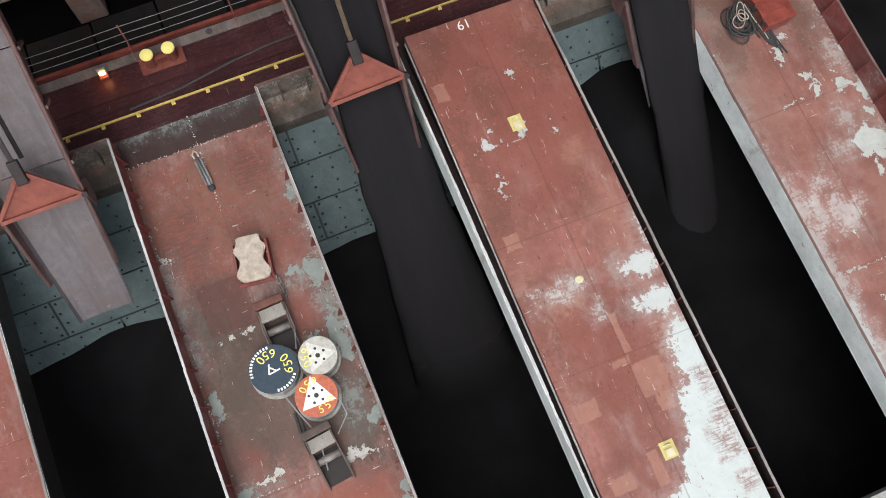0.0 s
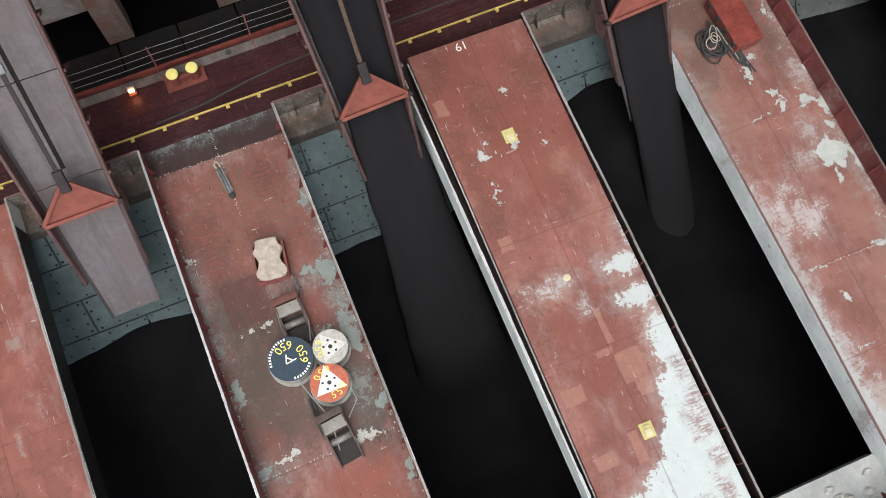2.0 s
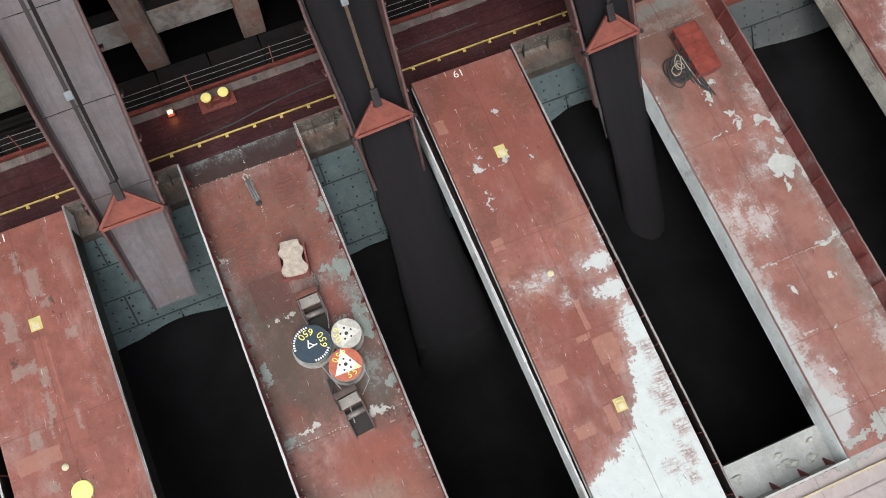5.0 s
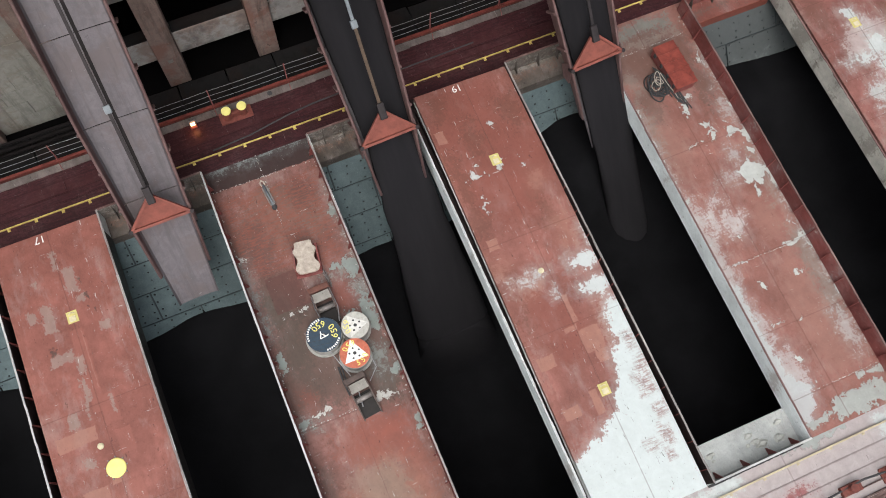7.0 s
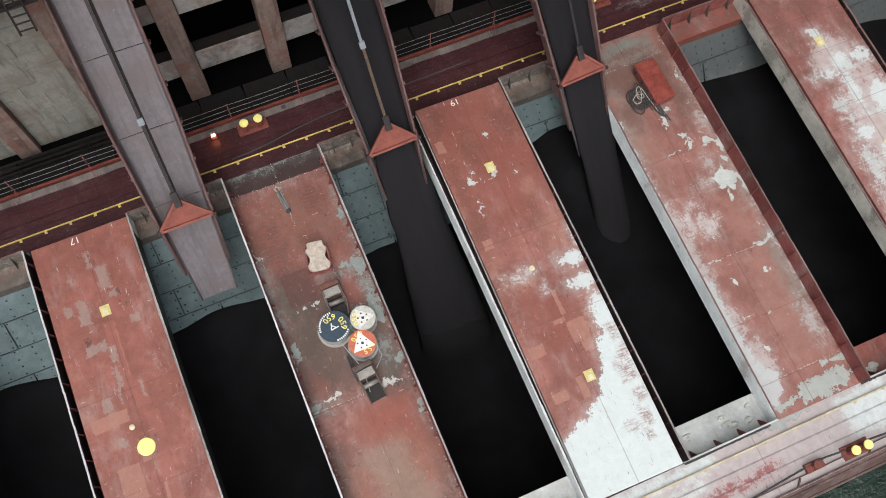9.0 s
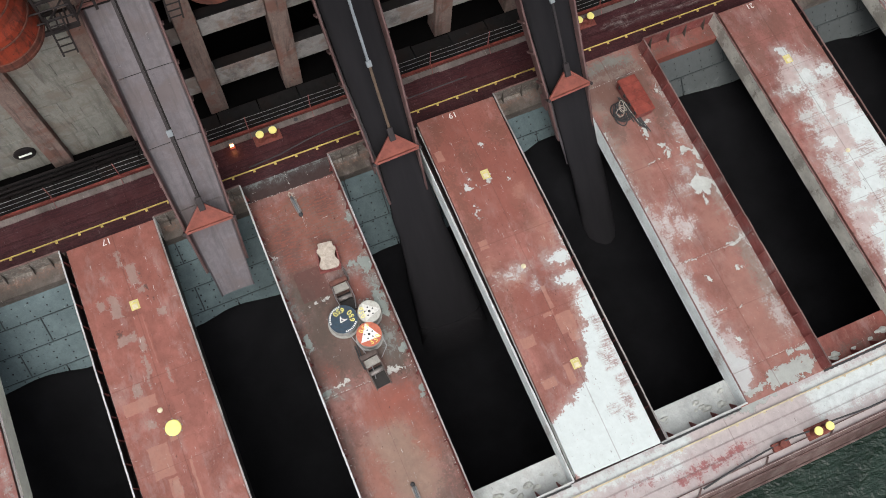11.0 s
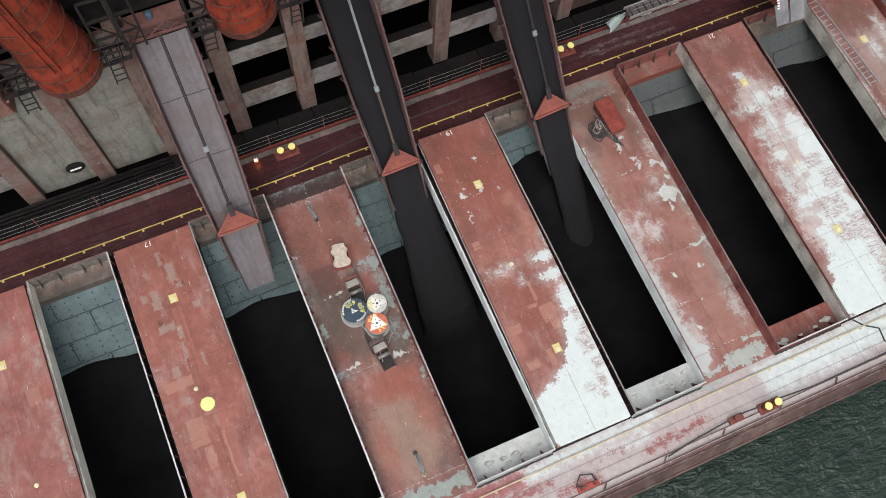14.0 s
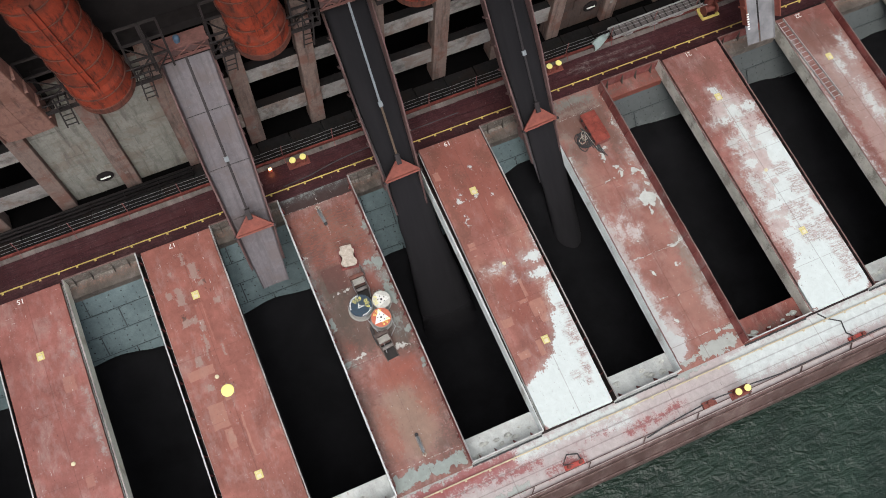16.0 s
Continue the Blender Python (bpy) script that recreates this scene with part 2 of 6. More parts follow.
    nt.links.new(col, bsdf.inputs["Base Color"])
    nt.links.new(ramp(nt, mid, 0.3, 0.75, rough - 0.12, rough + 0.15), bsdf.inputs["Roughness"])
    bsdf.inputs["Metallic"].default_value = metal
    bsdf.inputs["Specular IOR Level"].default_value = gloss
    relief = maths(nt, "ADD", maths(nt, "MULTIPLY", mid, 0.7), maths(nt, "MULTIPLY", fine, 0.3))
    if lift is not None:
        relief = maths(nt, "SUBTRACT", relief, maths(nt, "MULTIPLY", lift, 0.8))
    bump(nt, bsdf, relief, 0.4, bump_size)
    return m


def plain(name, base, rough=0.6, vary=0.25, scale=4.0, metal=0.0, relief=0.15, spread=0.0, gloss=0.25):
    """A plain surface with grain at two scales; spread varies it from piece to piece."""
    m, nt, bsdf = nodes_of(name)
    v = coords(nt)
    a = noise_of(nt, v, scale, 6, 0.65, 0.3)
    b = noise_of(nt, v, scale * 9, 4, 0.6)
    col = mix(nt, ramp(nt, a, 0.3, 0.7), tuple(c * (1 - vary) for c in base), tuple(min(1, c * (1 + vary * 0.6)) for c in base))
    col = mix(nt, ramp(nt, b, 0.5, 0.8, 0, 0.35), col, tuple(c * 0.7 for c in base))
    if spread:
        info = nt.nodes.new("ShaderNodeObjectInfo")
        col = mix(nt, maths(nt, "MULTIPLY", info.outputs["Random"], spread), col, tuple(c * 0.55 for c in base))
    nt.links.new(col, bsdf.inputs["Base Color"])
    bsdf.inputs["Metallic"].default_value = metal
    bsdf.inputs["Specular IOR Level"].default_value = gloss
    nt.links.new(ramp(nt, a, 0.3, 0.7, max(0.05, rough - 0.1), min(1, rough + 0.1)), bsdf.inputs["Roughness"])
    bump(nt, bsdf, maths(nt, "ADD", a, maths(nt, "MULTIPLY", b, 0.4)), relief, 0.01)
    return m


def weathered(name, base, stain, soot, dirt=0.6, run=(2.6, 2.6, 0.3), spread=0.0, rough=0.85, metal=0.0, gloss=0.15):
    """Old concrete or steel out of doors: blotches, rust stains with ragged edges, and soot drawn out along the run."""
    m, nt, bsdf = nodes_of(name)
    v = coords(nt, world_space=True)
    big = noise_of(nt, v, 0.8, 7, 0.65, 0.4)
    mid = noise_of(nt, v, 3.4, 8, 0.7, 0.6)
    fine = noise_of(nt, v, 24, 5, 0.7)
    streak = noise_of(nt, coords(nt, stretch=run, offset=(3, 1, 0), world_space=True), 1.3, 8, 0.68, 0.3)
    thin = noise_of(nt, coords(nt, stretch=tuple(q * 3 for q in run), offset=(8, 5, 0), world_space=True), 1.6, 6, 0.65)
    col = mix(nt, ramp(nt, mid, 0.3, 0.7), tuple(c * 0.72 for c in base), tuple(min(1, c * 1.2) for c in base))
    col = mix(nt, ramp(nt, fine, 0.5, 0.8, 0, 0.35), col, tuple(c * 0.6 for c in base))
    col = mix(nt, ramp(nt, big, 0.50, 0.60, 0.0, 0.75), col, stain)
    col = mix(nt, ramp(nt, thin, 0.56, 0.66, 0.0, 0.5), col, stain)
    col = mix(nt, ramp(nt, streak, 0.50, 0.66, 0.0, dirt), col, soot)
    col = mix(nt, ramp(nt, mid, 0.63, 0.68, 0.0, dirt), col, soot)
    col = mix(nt, ramp(nt, mid, 0.36, 0.33, 0.0, 0.5), col, tuple(min(1, c * 1.5 + 0.02) for c in base))
    if spread:
        info = nt.nodes.new("ShaderNodeObjectInfo")
        col = mix(nt, maths(nt, "MULTIPLY", info.outputs["Random"], spread), col, tuple(c * 0.5 for c in base))
    nt.links.new(col, bsdf.inputs["Base Color"])
    bsdf.inputs["Metallic"].default_value = metal
    bsdf.inputs["Specular IOR Level"].default_value = gloss
    nt.links.new(ramp(nt, mid, 0.3, 0.7, max(0.05, rough - 0.12), min(1, rough + 0.1)), bsdf.inputs["Roughness"])
    bump(nt, bsdf, maths(nt, "ADD", mid, maths(nt, "MULTIPLY", fine, 0.4)), 0.45, 0.02)
    return m


RED_DARK = (0.050, 0.0125, 0.0155)
WHITE = (0.50, 0.55, 0.547)
GREY = (0.33, 0.38, 0.37)
TAN = (0.34, 0.17, 0.13)

M_dock_deck = worn_paint("deck_paint_maroon", RED_DARK, [
    ((0.016, 0.0065, 0.008), [(0, 17.0, 60, 1.2)], "brushed", 0.6),
    # long paler lines: plate seams, and gloss streaks put into the colour
    ((0.075, 0.024, 0.024), [(-6, 17.15, 9, 0.10), (4, 16.75, 8, 0.08), (-16, 17.3, 6, 0.08), (14, 17.4, 6, 0.08)], "dust", 0.6),
    ((0.24, 0.22, 0.21), [(11.0, 17.4, 2.2, 0.03), (10.0, 17.0, 1.6, 0.02), (8.6, 17.2, 0.5, 0.04), (12.4, 16.9, 0.9, 0.01)], "brushed", 0.65)],
    mottle=0.35, rough=0.45, scuffs=0.1, smear=0.06, marks=0.2, seams=[(1, 17.02, 0.05), (1, 17.5, 0.04), (1, 16.72, 0.03), (0, -4.6, 0.04), (0, -13.6, 0.04), (0, 3.2, 0.04), (0, 12.1, 0.04)])
M_river_deck = worn_paint("deck_paint_bleached", (0.265, 0.178, 0.172), [
    ((0.40, 0.365, 0.36), [(-2, -1.2, 60, 1.6)], "dust", 0.85),
    (WHITE, [(0.4, -0.35, 2.6, 0.3), (14.0, -0.9, 6, 0.8), (-3.2, -0.5, 1.6, 0.4), (1.2, -1.0, 1.2, 0.25), (18.0, -1.4, 4, 0.4)], "dust", 0.9),
    ((0.235, 0.05, 0.05), [(-6.0, -0.5, 2.6, 0.5), (3.4, -1.5, 1.6, 0.22), (-1.4, -1.75, 0.9, 0.2), (-3.6, -1.1, 1.2, 0.2), (14.6, -1.8, 0.7, 0.2), (0.6, -1.1, 0.5, 0.15)], "dust", 0.9),
    ((0.30, 0.33, 0.31), [(-7.2, 0.0, 2.0, 0.14), (-4.6, -1.9, 1.2, 0.12), (5.8, -0.1, 1.2, 0.12)], "crust", 0.9)],
    mottle=0.4, scuffs=0.5, seams=[(1, -1.0, 0.04), (1, -1.5, 0.035), (0, 4.6, 0.03), (0, -4.0, 0.03), (0, 12.9, 0.03)])
M_strip_a = worn_paint("deck_paint_stained", (0.195, 0.091, 0.076), [
    # very dark band across the strip's dock end
    ((0.030, 0.022, 0.022), [(-7.4, 15.52, 3.6, 0.45)], "square", 0.9),
    ((0.20, 0.23, 0.23), [(-7.4, 15.93, 2.4, 0.14)], "dust", 0.9),
    ((0.080, 0.060, 0.050), [(-8.2, 10.8, 0.8, 1.3), (-8.5, 9.2, 0.6, 1.6), (-6.0, 8.2, 0.6, 1.8), (-6.5, 13.2, 0.5, 0.6), (-8.7, 7.6, 0.7, 1.3), (-5.9, 7.3, 0.5, 1.2), (-7.3, 14.4, 0.4, 0.3), (-8.8, 12.6, 0.4, 0.8)], "dust", 0.6),
    ((0.066, 0.064, 0.052), [(-7.6, 8.6, 1.3, 1.9), (-6.2, 7.2, 0.7, 1.2), (-8.5, 10.4, 0.6, 0.7)], "dust", 0.55),
    ((0.035, 0.030, 0.028), [(-7.25, 2.3, 0.22, 0.5), (-7.2, 1.5, 0.35, 0.22), (-7.3, 4.0, 0.2, 0.2), (-7.1, 3.2, 0.12, 0.3)], "dust", 0.7),
    # darker red square beside the fairlead
    ((0.105, 0.042, 0.036), [(-7.95, 10.9, 0.6, 0.65)], "square", 0.6),
    ((0.25, 0.075, 0.055), [(-6.3, 10.0, 0.45, 0.9), (-6.6, 5.2, 1.1, 0.9), (-8.6, 7.0, 0.3, 0.6), (-7.5, 13.3, 1.2, 0.8)], "dust", 0.55),
    ((0.19, 0.125, 0.10), [(-7.3, 13.3, 1.7, 1.3)], "dust", 0.6),
    ((0.10, 0.048, 0.042), [(-8.3, 12.8, 0.7, 1.4), (-6.3, 14.0, 0.7, 0.7), (-7.0, 12.6, 0.5, 0.5), (-8.9, 13.9, 0.3, 1.0)], "dust", 0.6),
    ((0.24, 0.082, 0.058), [(-7.3, 13.2, 1.7, 1.5), (-6.2, 12.0, 0.5, 0.8)], "brushed", 0.7),
    ((0.27, 0.30, 0.29), [(-5.9, 10.9, 0.7, 0.3), (-5.7, 9.9, 0.3, 0.9), (-6.0, 7.7, 0.3, 0.5), (-8.9, 6.6, 0.5, 0.25), (-9.05, 11.0, 0.12, 1.5), (-5.5, 12.6, 0.12, 1.6)], "dust", 0.7),
    ((0.30, 0.20, 0.16), [(-7.4, 3.0, 1.6, 2.0)], "dust", 0.55),
    ((0.25, 0.165, 0.125), [(-7.2, 3.3, 1.0, 1.5), (-7.0, 2.2, 0.8, 0.8)], "dust", 0.6),
    ((0.075, 0.062, 0.054), [(-5.8, 3.0, 0.25, 2.0), (-8.9, 3.4, 0.2, 1.8), (-6.2, 1.4, 0.6, 0.5)], "dust", 0.55),
    ((0.265, 0.088, 0.062), [(-7.2, 5.4, 1.3, 0.8), (-6.1, 4.0, 0.6, 1.2), (-8.4, 2.8, 0.5, 1.4)], "dust", 0.6),
    ((0.24, 0.28, 0.265), [(-5.75, 10.9, 0.3, 0.4), (-5.72, 9.2, 0.2, 0.7), (-6.3, 11.15, 0.4, 0.12), (-5.62, 7.2, 0.16, 0.14), (-8.98, 8.7, 0.16, 0.3), (-8.95, 6.6, 0.3, 0.14), (-7.3, 0.5, 1.75, 0.3), (-6.35, 9.2, 0.2, 0.3), (-5.6, 5.2, 0.08, 0.3), (-5.6, 13.1, 0.08, 0.2)], "crust", 0.95),
    ((0.55, 0.56, 0.53), [(-9.0, 12.5, 0.08, 0.1), (-6.4, 6.6, 0.15, 0.06), (-5.4, 6.2, 0.06, 0.15), (-7.9, 10.2, 0.2, 0.06), (-8.3, 6.75, 0.3, 0.05), (-6.3, 6.45, 0.4, 0.03)], "crust", 0.8)],
    mottle=0.55, scuffs=0.4, blotch=0.9, smear=0.45, marks=0.8, seams=[(1, 6.4, 0.03), (0, -7.32, 0.012)])
M_strip_b = worn_paint("deck_paint_flaking", (0.240, 0.106, 0.086), [
    ((0.30, 0.16, 0.13), [(8.0, 3.4, 0.9, 2.4), (6.2, 11.0, 0.8, 1.6), (8.2, 7.0, 0.5, 0.8)], "dust", 0.6),
    ((0.115, 0.078, 0.064), [(7.4, 14.3, 1.8, 1.4), (8.6, 12.6, 0.5, 1.2), (8.9, 4.6, 0.3, 1.6), (6.4, 12.6, 0.5, 0.9)], "dust", 0.65),
    ((0.27, 0.225, 0.20), [(7.4, 14.9, 1.5, 0.2), (6.2, 13.4, 0.4, 0.5), (5.9, 11.6, 0.4, 1.2), (8.9, 5.0, 0.35, 1.6), (8.95, 8.6, 0.25, 1.2)], "dust", 0.6),
    ((0.49, 0.47, 0.46), [(5.75, 6.6, 0.45, 2.2), (5.8, 3.6, 0.55, 1.3), (6.2, 2.0, 0.6, 0.9), (5.7, 9.3, 0.25, 1.0)], "dust", 0.7),
    ((0.43, 0.465, 0.47), [(5.5, 7.5, 0.30, 4.6), (5.6, 3.2, 0.45, 2.2), (5.9, 1.2, 0.7, 0.8)], "flake", 0.8),
    ((0.43, 0.42, 0.41), [(9.15, 8.0, 0.10, 6.0), (9.0, 11.4, 0.25, 0.6), (8.8, 2.6, 0.35, 0.8), (7.9, 8.9, 0.5, 0.25), (8.3, 9.6, 0.25, 0.5)], "dust", 0.75),
    ((0.50, 0.475, 0.465), [(7.0, 7.4, 0.5, 0.42), (6.9, 8.3, 0.25, 0.2), (6.4, 7.6, 0.3, 0.5)], "dust", 0.85),
    ((0.47, 0.50, 0.48), [(8.58, 8.8, 0.44, 0.46), (8.45, 8.15, 0.101, 0.252), (9.1, 8.4, 0.084, 0.336), (8.72, 10.5, 0.202, 0.269), (9.05, 10.1, 0.084, 0.294), (9.0, 9.5, 0.084, 0.168), (9.2, 11.6, 0.084, 0.252), (9.0, 13.6, 0.101, 0.294), (8.0, 10.7, 0.101, 0.252), (7.85, 11.1, 0.118, 0.084), (7.2, 10.4, 0.118, 0.0504), (7.75, 12.2, 0.235, 0.118), (7.5, 11.9, 0.0672, 0.168), (5.75, 12.2, 0.101, 0.252), (5.8, 11.5, 0.0756, 0.336), (5.78, 10.3, 0.101, 0.336), (5.8, 9.3, 0.0672, 0.336), (5.75, 8.6, 0.084, 0.42), (9.0, 6.55, 0.168, 0.101), (9.1, 6.0, 0.294, 0.084), (9.2, 5.55, 0.118, 0.118), (8.5, 6.0, 0.252, 0.0336), (6.5, 6.05, 0.294, 0.042), (6.85, 5.0, 0.0756, 0.134), (8.3, 5.0, 0.185, 0.0252), (6.65, 3.6, 0.118, 0.0504), (7.3, 3.45, 0.118, 0.042), (6.75, 2.35, 0.0756, 0.084), (6.8, 1.52, 0.118, 0.0924), (9.2, 3.9, 0.0672, 0.336), (7.0, 6.9, 0.0504, 0.042)], "crust", 0.95),
    ((0.34, 0.37, 0.35), [(7.9, 0.42, 1.2, 0.34), (6.1, 0.3, 0.6, 0.1), (8.7, 1.05, 0.4, 0.12)], "crust", 0.9),
    ((0.19, 0.20, 0.185), [(7.2, 15.5, 1.6, 0.3)], "dust", 0.85)],
    mottle=0.35, scuffs=0.3, marks=0.6, seams=[(1, 6.0, 0.03), (1, 1.2, 0.025), (0, 7.32, 0.03), (1, 10.4, 0.02), (1, 3.5, 0.02)])

M_coam = worn_paint("coaming_paint_red", (0.19, 0.052, 0.047), [((0.10, 0.034, 0.032), [(0, 11.0, 90, 0.6), (0, 7.2, 90, 0.4), (0, 3.4, 90, 0.5)], "dust", 0.5), ((0.36, 0.36, 0.35), [(0, 10.2, 90, 0.03), (0, 6.1, 90, 0.04), (0, 4.4, 90, 0.03), (0, 8.4, 90, 0.02)], "dust", 0.5)], mottle=0.45, scuffs=0.5, scuff_colour=(0.4, 0.38, 0.36), marks=0.7)
M_coam_hold = worn_paint("coaming_scraped_steel", (0.75, 0.80, 0.80), [((0.30, 0.24, 0.21), [(0, 14.4, 90, 0.5), (0, 9.5, 90, 0.15), (0, 2.0, 90, 0.3)], "dust", 0.6)], mottle=0.3, rough=0.42, scuffs=0.5, scuff_colour=(0.2, 0.15, 0.13), smear=0.12, blotch=0.3, marks=0.6)
M_coam_stained = worn_paint("coaming_stained_steel", (0.54, 0.52, 0.465), [((0.19, 0.17, 0.145), [(0, 12.8, 90, 0.5), (0, 10.4, 90, 0.2), (0, 8.0, 90, 0.35), (0, 5.2, 90, 0.25), (0, 2.5, 90, 0.4), (0, 14.6, 90, 0.3)], "dust", 0.7), ((0.10, 0.085, 0.07), [(0, 11.6, 90, 0.1), (0, 6.6, 90, 0.1), (0, 3.8, 90, 0.1)], "dust", 0.7)], mottle=0.45, rough=0.5, scuffs=0.8, scuff_colour=(0.14, 0.10, 0.085), smear=0.2, blotch=0.6, marks=0.9)
M_coam_cream = worn_paint("coaming_paint_cream", (0.80, 0.77, 0.66), [((0.42, 0.33, 0.24), [(0, 12.5, 90, 0.3), (0, 6.0, 90, 0.2), (0, 2.5, 90, 0.3)], "dust", 0.6)], mottle=0.15, rough=0.5, scuffs=0.5, scuff_colour=(0.3, 0.24, 0.18), smear=0.1, blotch=0.2, marks=0.5)
M_rim = worn_paint("coaming_rim_bare", (0.47, 0.48, 0.475), [], mottle=0.4, rough=0.4, scuffs=0.5, scuff_colour=(0.2, 0.1, 0.08))
M_rim_worn = worn_paint("coaming_rim_worn", (0.27, 0.245, 0.235), [], mottle=0.5, rough=0.5, scuffs=0.8, scuff_colour=(0.12, 0.07, 0.06), marks=0.8)
# near-black that stands in for shade in the gaps round the covers
M_gap_shade = worn_paint("cover_gap_shade_black", (0.018, 0.009, 0.009), [], mottle=0.4, scuffs=0.15, smear=0.03, marks=0.2)
M_ledge_r = worn_paint("ledge_dust_grey", (0.42, 0.44, 0.43), [], mottle=0.45, rough=0.8, scuffs=0.6, scuff_colour=(0.22, 0.09, 0.07))
M_ledge_red = worn_paint("ledge_paint_rust_red", (0.185, 0.060, 0.047), [((0.13, 0.10, 0.085), [(10, 15.2, 3, 0.14), (11, 0.3, 1.5, 0.12)], "dust", 0.7)], mottle=0.4, rough=0.7, scuffs=0.4, world_space=True)
M_ledge_d = worn_paint("ledge_dust_brown", (0.096, 0.081, 0.070), [((0.20, 0.10, 0.065), [(0, 15.4, 90, 0.10), (0, 15.75, 90, 0.06)], "dust", 0.7), ((0.33, 0.34, 0.32), [(0, 15.6, 90, 0.03)], "dust", 0.6)], mottle=0.55, rough=0.8, scuffs=0.6, scuff_colour=(0.25, 0.24, 0.22), marks=0.8)
# the first layer turns the plates beyond x = 4 greyer and darker
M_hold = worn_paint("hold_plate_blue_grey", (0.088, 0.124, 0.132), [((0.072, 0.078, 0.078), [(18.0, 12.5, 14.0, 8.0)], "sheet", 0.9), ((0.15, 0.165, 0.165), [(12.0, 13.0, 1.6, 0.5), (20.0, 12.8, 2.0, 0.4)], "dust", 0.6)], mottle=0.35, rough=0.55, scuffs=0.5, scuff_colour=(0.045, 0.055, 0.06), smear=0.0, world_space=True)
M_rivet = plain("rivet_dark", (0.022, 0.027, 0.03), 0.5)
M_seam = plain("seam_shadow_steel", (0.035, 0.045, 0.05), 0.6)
M_ore = plain("ore_pellets_black", (0.0066, 0.0066, 0.0074), 0.95, 0.45, 0.8, relief=0.3, gloss=0.05)
M_yellow = plain("paint_yellow", (0.54, 0.43, 0.13), 0.5, 0.25, 5)
M_pale_yellow = plain("paint_pale_yellow", (0.80, 0.72, 0.24), 0.5, 0.12, 6)
M_pad = worn_paint("pad_paint_worn_yellow", (0.60, 0.53, 0.20), [], mottle=0.2, scuffs=1.0, scuff_colour=(0.62, 0.60, 0.52), smear=0.5)
M_cap = plain("cap_pale_cream", (0.58, 0.53, 0.36), 0.6, 0.2, 9)
M_rail_pale = plain("paint_yellow_bleached", (0.43, 0.37, 0.255), 0.6, 0.3, 3)
M_hull = worn_paint("hull_paint_brown", (0.088, 0.052, 0.047), [], mottle=0.4, rough=0.5, scuffs=0.35, scuff_colour=(0.3, 0.22, 0.2), smear=0.25)
M_bitt = plain("bitt_rusty_red", (0.145, 0.044, 0.034), 0.6, 0.4, 6)
M_wire = plain("wire_galvanised", (0.34, 0.34, 0.35), 0.4, 0.2, 8, metal=0.6)
M_rope = plain("rope_dark", (0.05, 0.05, 0.052), 0.85, 0.4, 20)
M_concrete = weathered("concrete_weathered", (0.245, 0.232, 0.222), (0.165, 0.115, 0.095), (0.045, 0.040, 0.038), 0.65, (0.8, 0.8, 0.8), 0.25)
M_block = weathered("concrete_block_pale", (0.215, 0.212, 0.188), (0.168, 0.142, 0.118), (0.065, 0.058, 0.050), 0.55, spread=0.2)
M_post = weathered("post_rust_stained_concrete", (0.180, 0.132, 0.115), (0.150, 0.072, 0.056), (0.034, 0.028, 0.027), 0.65, spread=0.25)
# soot on the beams; on slabs and quay wall, shade put into the colour
M_slab = weathered("slab_black_shade_soot", (0.013, 0.012, 0.012), (0.017, 0.011, 0.009), (0.005, 0.005, 0.005), 0.6, spread=0.4)
# the dark of the open bays, put into the colour
M_dark = plain("dock_bay_shade_black", (0.003, 0.0028, 0.0028), 0.95, 0.3, 1, gloss=0.02)
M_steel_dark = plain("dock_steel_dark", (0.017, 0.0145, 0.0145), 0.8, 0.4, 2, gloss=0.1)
M_chute = weathered("chute_floor_worn_steel", (0.116, 0.104, 0.112), (0.102, 0.083, 0.083), (0.056, 0.050, 0.054), 0.5, (3.2, 0.22, 0.22), rough=0.5, metal=0.25, gloss=0.25)
M_chute_side = worn_paint("chute_side_rusty_pink", (0.105, 0.058, 0.055), [], mottle=0.45, rough=0.6, scuffs=0.4, scuff_colour=(0.2, 0.16, 0.15), smear=0.1)
M_chute_pale = plain("chute_floor_scoured_pale", (0.185, 0.182, 0.19), 0.4, 0.4, 0.9, metal=0.3, relief=0.08)
M_bail = plain("bail_paint_brick_red", (0.20, 0.062, 0.046), 0.6, 0.35, 4)
M_frame = plain("frame_paint_dull_pink", (0.165, 0.080, 0.070), 0.7, 0.4, 3)
M_rod = plain("hoist_rod_dark", (0.03, 0.025, 0.026), 0.5, 0.3, 5, metal=0.4)
M_rod_bright = plain("hoist_rod_bright", (0.17, 0.19, 0.205), 0.5, 0.25, 2, metal=0.1)
M_rod_rust = plain("hoist_rod_rusty", (0.085, 0.058, 0.040), 0.7, 0.4, 8)
M_orange = weathered("hood_paint_orange", (0.235, 0.040, 0.021), (0.105, 0.030, 0.020), (0.020, 0.014, 0.013), 0.9, (2.6, 2.6, 0.9), rough=0.55)
M_pink = weathered("raised_chute_pinkish_steel", (0.245, 0.135, 0.110), (0.165, 0.082, 0.063), (0.05, 0.034, 0.03), 0.6, rough=0.65)
M_white = plain("paint_white", (0.70, 0.70, 0.68), 0.55, 0.15, 8)
M_box_red = plain("locker_paint_vermilion", (0.20, 0.046, 0.034), 0.5, 0.45, 3)
M_drum_blue = plain("drum_lid_navy", (0.028, 0.05, 0.075), 0.5, 0.25, 9)
M_drum_grey = plain("drum_side_grey_wood", (0.30, 0.30, 0.28), 0.8, 0.3, 9)
M_drum_red = plain("drum_lid_orange_red", (0.44, 0.125, 0.075), 0.55, 0.3, 9)
